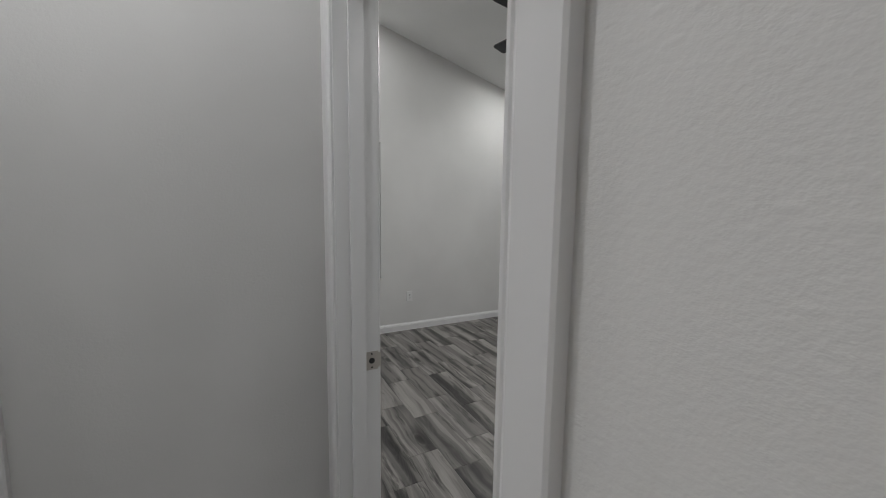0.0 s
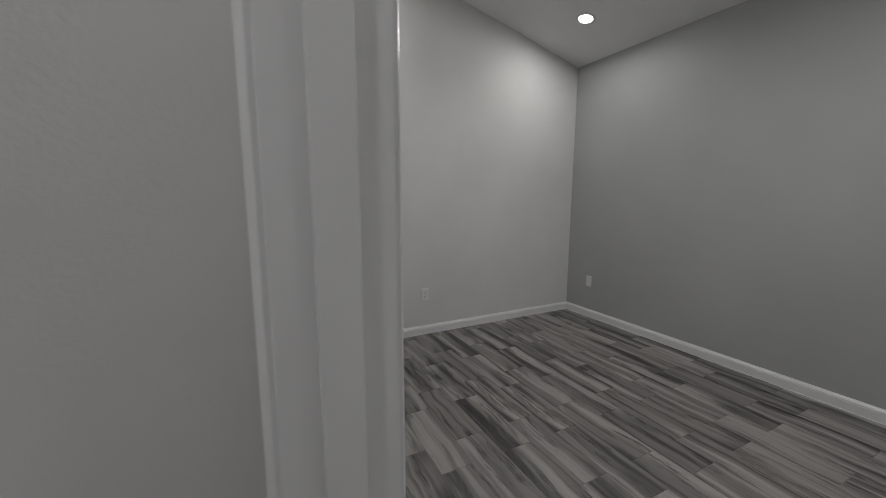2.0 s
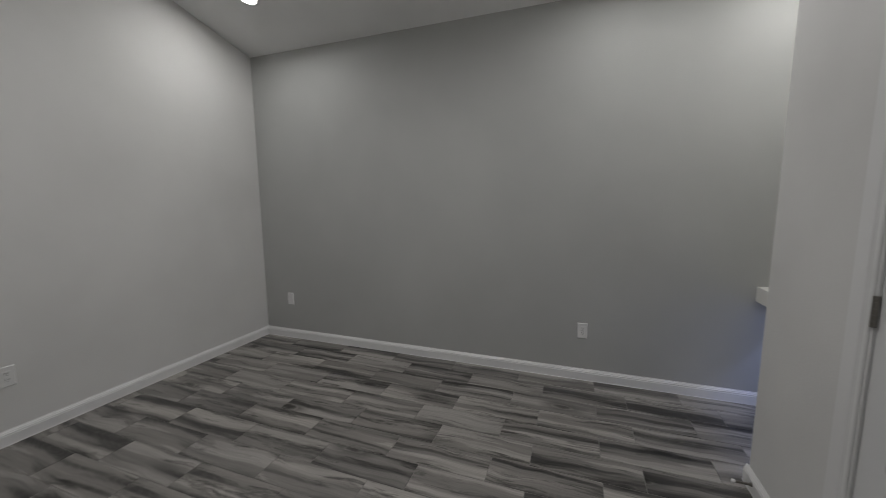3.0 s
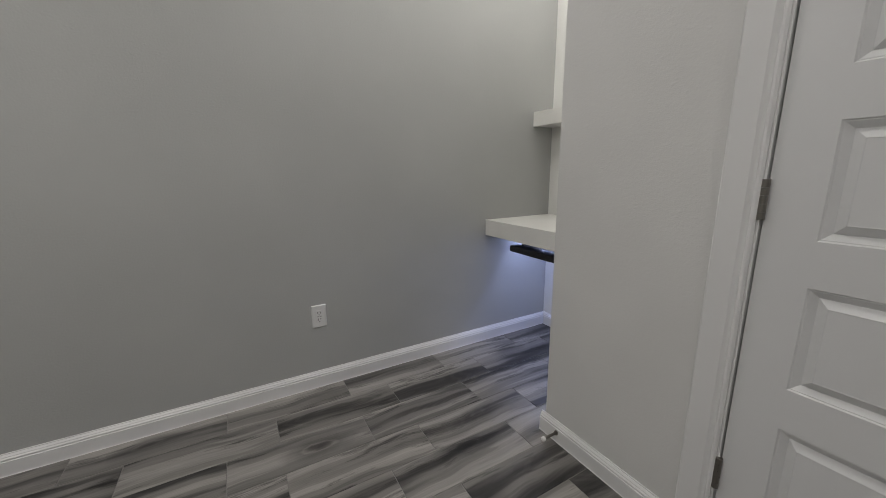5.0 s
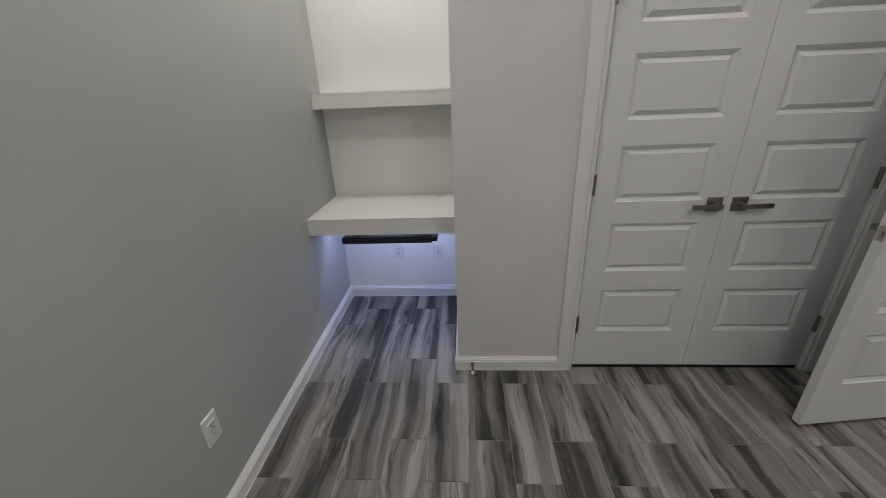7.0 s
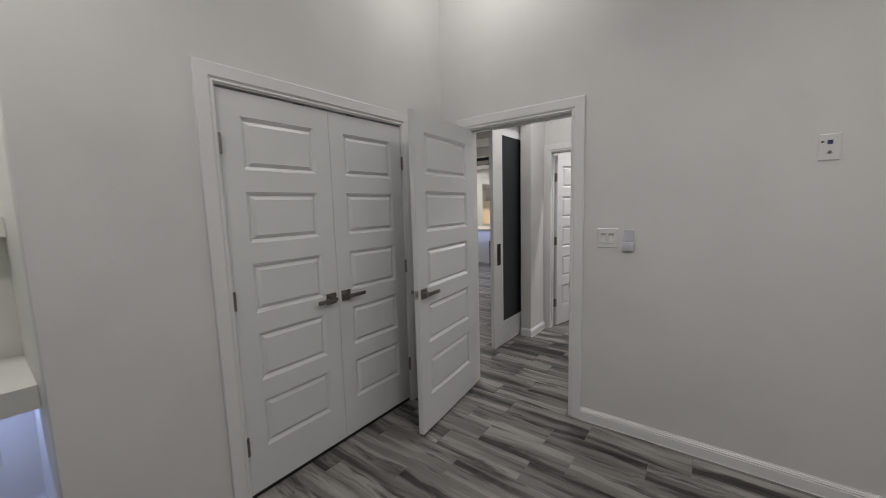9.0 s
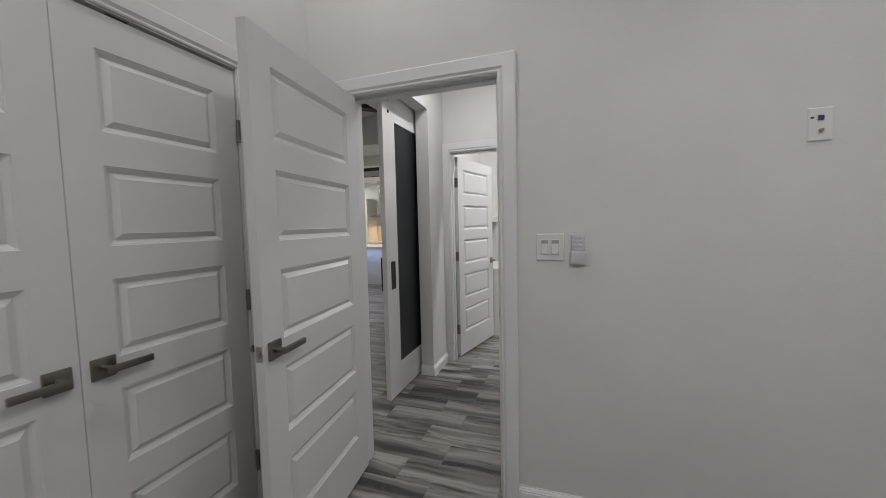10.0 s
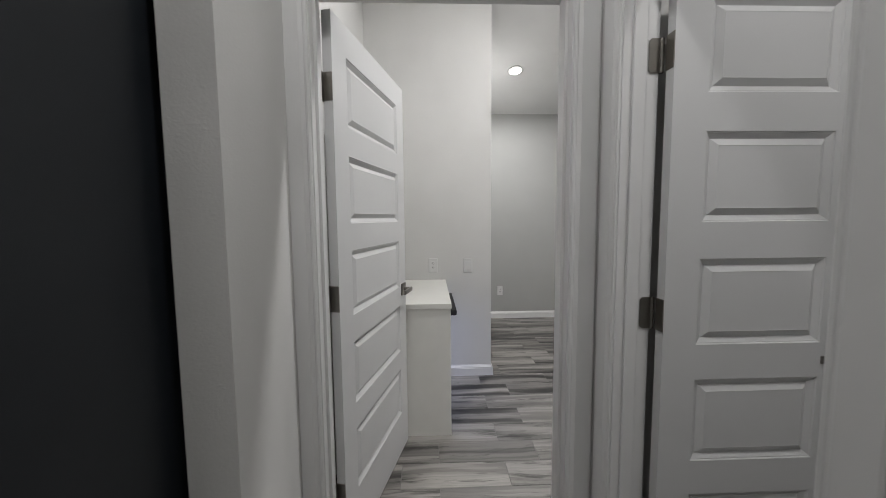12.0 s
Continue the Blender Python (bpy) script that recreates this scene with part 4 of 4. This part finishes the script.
stop = thing("door_stop", "white spring door stop on the baseboard", "door stop", pose(CX - 0.0165, 2.27, 0.045))
part("base", tube(bmesh.new(), (0, 0, 0), (-0.006, 0, 0), 0.010, 16), NICKEL, stop)
bm = bmesh.new()
for k in range(12):
    tube(bm, (-0.006 - k * 0.005, 0, 0), (-0.0095 - k * 0.005, 0, 0), 0.0058, 12)
tube(bm, (-0.006, 0, 0), (-0.066, 0, 0), 0.0045, 12)
part("spring", bm, NICKEL, stop, "", True)
part("tip", lathe(bmesh.new(), [(0.006, 0.0), (0.0095, 0.003), (0.0095, 0.012), (0.006, 0.015)], 16), PLATE, stop, "white rubber tip", True).matrix_basis = pose(-0.066, 0, 0, 0, -90, 0)

# ---- side room ----
bar = thing("towel_bar", "slim brushed nickel towel bar on the wall", "towel bar")
part("rail", tube(bmesh.new(), (-1.45, -1.585, 1.245), (-0.93, -1.585, 1.245), 0.009, 12), NICKEL, bar, "", True)
for x in (-1.44, -0.97):
    part("post", tube(bmesh.new(), (x, -1.655, 1.245), (x, -1.578, 1.245), 0.011, 12), NICKEL, bar, "", True)

# ---- next room ----
desk2 = thing("built_in_desk", "white built-in desk with a side panel", "desk")
part("side_panel", box_bm((0.443, -2.70, 0.0), (1.066, -2.66, 0.797), 0.002), LAMINATE, desk2)
part("top", box_bm((0.438, -3.526, 0.797), (1.066, -2.652, 0.830), 0.002), LAMINATE, desk2)
tray2 = thing("keyboard_tray", "black pull-out keyboard tray under the built-in desk", "keyboard tray")
part("front_rest", box_bm((0.395, -3.35, 0.715), (0.47, -2.80, 0.755), 0.012), BLACK, tray2, "", True)
part("board", box_bm((0.47, -3.33, 0.72), (0.75, -2.82, 0.735), 0.003), BLACK, tray2)
for y in (-2.86, -3.29):
    part("slide_rail", box_bm((0.45, y - 0.01, 0.735), (0.85, y + 0.01, 0.797), 0.001), BLACK, tray2)
solid("floating_shelf", box_bm((0.79, -3.527, 1.40), (1.068, -2.75, 1.48), 0.002), LAMINATE, "thick white floating shelf above the built-in desk", "shelf", "thing")
outlet("white duplex outlet above the built-in desk", 0.54, -3.53, 0.950, 180)
sw2 = plate_at("light_switch", "white single rocker switch above the built-in desk", "light switch", 0.25, -3.53, 0.945, 180)
part("rocker", box_bm((-0.0165, -0.011, -0.033), (0.0165, -0.005, 0.033), 0.002), PLATE, sw2)
outlet("white duplex outlet on the far grey wall", -0.36, -5.30, 0.37, 180)

# ---- living area and kitchen ----
beams = thing("ceiling_beams", "dark crossing beams on the tray ceiling", "beam")
cx, cy = (TX0 + TX1) / 2, (TY0 + TY1) / 2
for tx, ty in ((TX0, TY0), (TX0, TY1), (TX1, TY1), (TX1, cy), (TX0, cy), (cx, TY0), (cx, TY1)):
    d = Vector((tx - cx, ty - cy, 0))
    L = d.length - (0.12 if tx != cx and ty != cy else 0.0)
    b = part("beam", box_bm((0.30, -0.09, -0.16), (L, 0.09, 0.0), 0.004), BEAM, beams)
    b.matrix_basis = pose(cx, cy, TZ, 0, 0, math.degrees(math.atan2(d.y, d.x)))
part("boss", lathe(bmesh.new(), [(0.34, -0.17), (0.36, -0.16), (0.36, 0.0)], 8, (cx, cy, TZ)), BEAM, beams)
ceiling_fan("large black ceiling fan with a warm light in the living area", cx, cy, TZ - 0.17, 0.18, 0.62, (262, 334, 46, 118, 190), 0.13, BLADE, WARMLENS, 0.6)
solid("niche_stone", box_bm((GX + 0.045, NY0 + 0.002, NZ0 + 0.002), (GX + 0.058, NY1 - 0.002, NZ1 - 0.002)), STONE, "cream stone slab with reddish flecks in the wall niche", "panel", "thing")
solid("niche_sill", box_bm((GX - 0.012, NY0 - 0.01, NZ0 - 0.008), (GX + 0.045, NY1 + 0.01, NZ0 + 0.006), 0.002), TRIM, "white sill of the wall niche", "trim")
random.seed(4)
fl = bmesh.new()
for _ in range(46):
    y, z = random.uniform(-6.44, -5.70), random.uniform(0.95, 2.22)
    L = random.uniform(0.01, 0.06)
    cuboid(fl, (GX + 0.0435, y, z), (GX + 0.0455, y + L, z + random.uniform(0.006, 0.016)))
tagged(solid("stone_flecks", fl, plain("red_brown_fleck", (0.40, 0.32, 0.25), 0.6), "red-brown flecks in the niche stone", "stone", "stuff"))
g = plate_at("light_switch", "white three-gang switch plate on the pale wall", "light switch", GX, -5.02, 1.13, -90, 0.17, 0.12)
for xx in (-0.046, 0.0, 0.046):
    part("rocker", box_bm((xx - 0.015, -0.010, -0.032), (xx + 0.015, -0.005, 0.032), 0.002), PLATE, g)
outlet("white duplex outlet below the niche", GX, -6.0, 0.362, -90)
g = plate_at("light_switch", "white switch plate beside the niche", "light switch", GX, -6.80, 1.245, -90)
part("rocker", box_bm((-0.015, -0.010, -0.032), (0.015, -0.005, 0.032), 0.002), PLATE, g)
vent = thing("ceiling_vent", "white slatted air vent in the lowered ceiling", "vent")
part("frame", box_bm((6.05, -4.25, SZ - 0.006), (6.20, -3.80, SZ), 0.001), PLATE, vent)
for k in range(7):
    part("slat", box_bm((6.062 + k * 0.019, -4.235, SZ - 0.010), (6.070 + k * 0.019, -3.815, SZ - 0.006)), SLOT, vent)

isl = thing("kitchen_island", "white kitchen island with a thick white counter", "island")
part("counter", box_bm((2.3, -6.90, 0.866), (5.68, -5.55, 0.906), 0.003), SILL, isl, "white stone counter")
part("front_panel", box_bm((2.4, -5.85, 0.0), (5.61, -5.83, 0.866)), LAMINATE, isl)
part("end_panel", box_bm((5.61, -6.86, 0.0), (5.655, -5.58, 0.866), 0.002), LAMINATE, isl)
part("body", box_bm((2.4, -6.84, 0.0), (5.609, -5.851, 0.865)), LAMINATE, isl)
part("led_strip", box_bm((2.5, -5.68, 0.862), (5.56, -5.665, 0.8665)), LEDBLUE, isl, "glowing bluish strip")


def cabinet(label, x0, x1, y0, y1, z0, z1, doors, handle):
    c = thing("kitchen_cabinet", label, "cabinet", None, "kitchen cabinets")
    part("body", box_bm((x0, y0, z0), (x1, y1 - 0.02, z1)), LAMINATE, c)
    w = (x1 - x0) / doors
    for i in range(doors):
        dd = part("door", box_bm((x0 + i * w + 0.002, y1 - 0.019, z0 + 0.002), (x0 + (i + 1) * w - 0.002, y1, z1 - 0.002), 0.002), LAMINATE, c)
        hx = x0 + (i + 1) * w - 0.05 if i % 2 == 0 else x0 + i * w + 0.05
        h0, h1 = handle
        bm = tube(bmesh.new(), (hx, y1 + 0.03, h0), (hx, y1 + 0.03, h1), 0.007, 10)
        for z in (h0 + 0.04, h1 - 0.04):
            tube(bm, (hx, y1 - 0.001, z), (hx, y1 + 0.03, z), 0.005, 8)
        part("handle", bm, STEEL, dd, "steel bar handle", True)


cabinet("tall white pantry cabinet, lower doors", 5.36, 6.18, -8.110, -7.540, 0.1, 1.45, 2, (0.95, 1.42))
cabinet("tall white pantry cabinet, upper doors", 5.36, 6.18, -8.110, -7.540, 1.455, 2.17, 2, (1.50, 1.95))
solid("plinth", box_bm((5.36, -8.110, 0), (6.18, -7.600, 0.1)), LAMINATE, "recessed white plinth of the pantry", "plinth", "thing")
for k, x in enumerate((2.6, 3.4, 4.2, 5.0)):
    cabinet("white base cabinet under the counter", x, x + (0.79 if k < 3 else 0.35), -8.110, -7.540, 0.0, 0.88, 2, (0.62, 0.82))
solid("counter", box_bm((2.58, -8.110, 0.88), (5.355, -7.520, 0.92), 0.003), SILL, "white kitchen counter along the wall", "counter", "thing")
solid("backsplash", box_bm((2.58, -8.118, 0.922), (5.35, -8.105, 1.42)), BACKSPLASH, "cream tile backsplash under warm light", "backsplash")
for x in (2.6, 3.4):
    cabinet("white wall cabinet above the counter", x, x + 0.79, -8.110, -7.780, 1.45, 2.35, 2, (1.48, 1.70))
hood = thing("range_hood", "stainless range hood with a curved glass canopy", "range hood")
part("chimney", box_bm((4.90, -8.110, 1.72), (5.16, -7.840, KZ), 0.002), STEEL, hood)
part("body", box_bm((4.73, -8.110, 1.64), (5.33, -7.720, 1.72), 0.004), STEEL, hood)
bm = bmesh.new()
prev = None
for k in range(13):
    a = -1 + k / 6
    row = [bm.verts.new((5.03 + a * 0.45, yy, 1.70 - 0.10 * a * a + dz)) for yy, dz in ((-8.100, 0), (-7.620, 0), (-7.620, 0.006), (-8.100, 0.006))]
    if prev:
        for i in range(4):
            bm.faces.new((prev[i], prev[(i + 1) % 4], row[(i + 1) % 4], row[i]))
    prev = row
part("glass_canopy", bm, GLASS, hood, "curved clear glass")
panel_door("door_7", "white five-panel pantry door, closed", PD1 - PD0 - 0.008, pose(GX + 0.02, PD1 - 0.004, 0.012, 0, 0, -90.0), True, latch=False, h=PDH - 0.016, sides=(0,))
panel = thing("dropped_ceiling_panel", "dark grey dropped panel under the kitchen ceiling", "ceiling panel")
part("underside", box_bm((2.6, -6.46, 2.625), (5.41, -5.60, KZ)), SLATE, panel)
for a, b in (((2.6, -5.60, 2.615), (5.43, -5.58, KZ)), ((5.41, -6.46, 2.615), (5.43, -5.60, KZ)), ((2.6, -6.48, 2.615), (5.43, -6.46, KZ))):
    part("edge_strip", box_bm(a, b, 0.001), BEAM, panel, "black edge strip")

plant = thing("potted_plant", "leafy green plant in a clay pot by the wall", "plant", pose(7.72, -4.30, 0))
part("pot", lathe(bmesh.new(), [(0.11, 0.0), (0.15, 0.22), (0.16, 0.26), (0.14, 0.26)], 24), POT, plant, "", True)
random.seed(11)
for k in range(22):
    a, tilt, L = random.uniform(0, 360), random.uniform(15, 65), random.uniform(0.25, 0.5)
    bm = bmesh.new()
    prev = None
    for i in range(6):
        s = i / 5
        hw = 0.035 * math.sin(math.pi * min(1, s * 0.92 + 0.06))
        row = [bm.verts.new((L * s, -hw, -0.18 * L * s * s)), bm.verts.new((L * s, 0, 0.01 - 0.18 * L * s * s)), bm.verts.new((L * s, hw, -0.18 * L * s * s))]
        if prev:
            for j in range(2):
                bm.faces.new((prev[j], prev[j + 1], row[j + 1], row[j]))
        prev = row
    part("leaf", bm, LEAF, plant).matrix_basis = pose(0, 0, 0.24, 0, -tilt, a)
up = thing("uplight", "small warm floor uplight behind the plant", "lamp", pose(7.95, -4.45, 0))
part("housing", lathe(bmesh.new(), [(0.06, 0.0), (0.065, 0.05)], 20), BLACK, up)
part("lens", lathe(bmesh.new(), [(0.05, 0.0505), (0.048, 0.054)], 20), WARMLENS, up)

# ---- floor: wood-look planks ----
floor = solid("floor", box_bm((-2.9, -8.4, -0.12), (8.6, 3.4, -0.0022)), GROUT, "grey wood-look porcelain plank floor with thin grout joints", "floor")
PW, PL, GAP = 0.188, 0.560, 0.0030
ROW0 = 3.236


def plank_bm(bm, x0, x1, y0, y1, z=0.0):
    c = 0.0012
    a = [bm.verts.new(p) for p in ((x0, y0, z - 0.008), (x1, y0, z - 0.008), (x1, y1, z - 0.008), (x0, y1, z - 0.008))]
    b = [bm.verts.new(p) for p in ((x0, y0, z - c), (x1, y0, z - c), (x1, y1, z - c), (x0, y1, z - c))]
    t = [bm.verts.new(p) for p in ((x0 + c, y0 + c, z), (x1 - c, y0 + c, z), (x1 - c, y1 - c, z), (x0 + c, y1 - c, z))]
    for p, q in ((a, b), (b, t)):
        for i in range(4):
            bm.faces.new((p[i], p[(i + 1) % 4], q[(i + 1) % 4], q[i]))
    bm.faces.new(t)


pb = bmesh.new()
plank_bm(pb, -PL / 2 + GAP / 2, PL / 2 - GAP / 2, -PW / 2 + GAP / 2, PW / 2 - GAP / 2)
plank_mesh = mesh_of("plank", pb, PLANK)
far = bmesh.new()
near_count = 0
for k in range(61):
    y1 = ROW0 - k * PW
    yc = y1 - PW / 2
    x = (0.525 if k % 2 == 0 else 0.165) - 7 * PL
    while x < 8.5:
        xa, xb = max(x, -2.76), min(x + PL, 8.55)
        x += PL
        if xb - xa < 0.05:
            continue
        xc = (xa + xb) / 2
        bedroom = yc > -0.1 and xc < 2.2
        hall = -3.7 < yc <= -0.1 and -0.25 < xc < 1.3
        if yc > -0.1 and not bedroom:
            continue
        if (bedroom or hall) and near_count < 300:
            p = part("plank", plank_mesh, PLANK, floor)
            p.location = (xc, yc, 0.0)
            p.scale = ((xb - xa) / PL, 1, 1)
            near_count += 1
        else:
            plank_bm(far, xa + GAP / 2, xb - GAP / 2, yc - PW / 2 + GAP / 2, yc + PW / 2 - GAP / 2)
fo = part("planks", far, PLANKS, floor)
tagged(fo, "grey wood-look planks in the rooms beyond", "", "", "stuff")
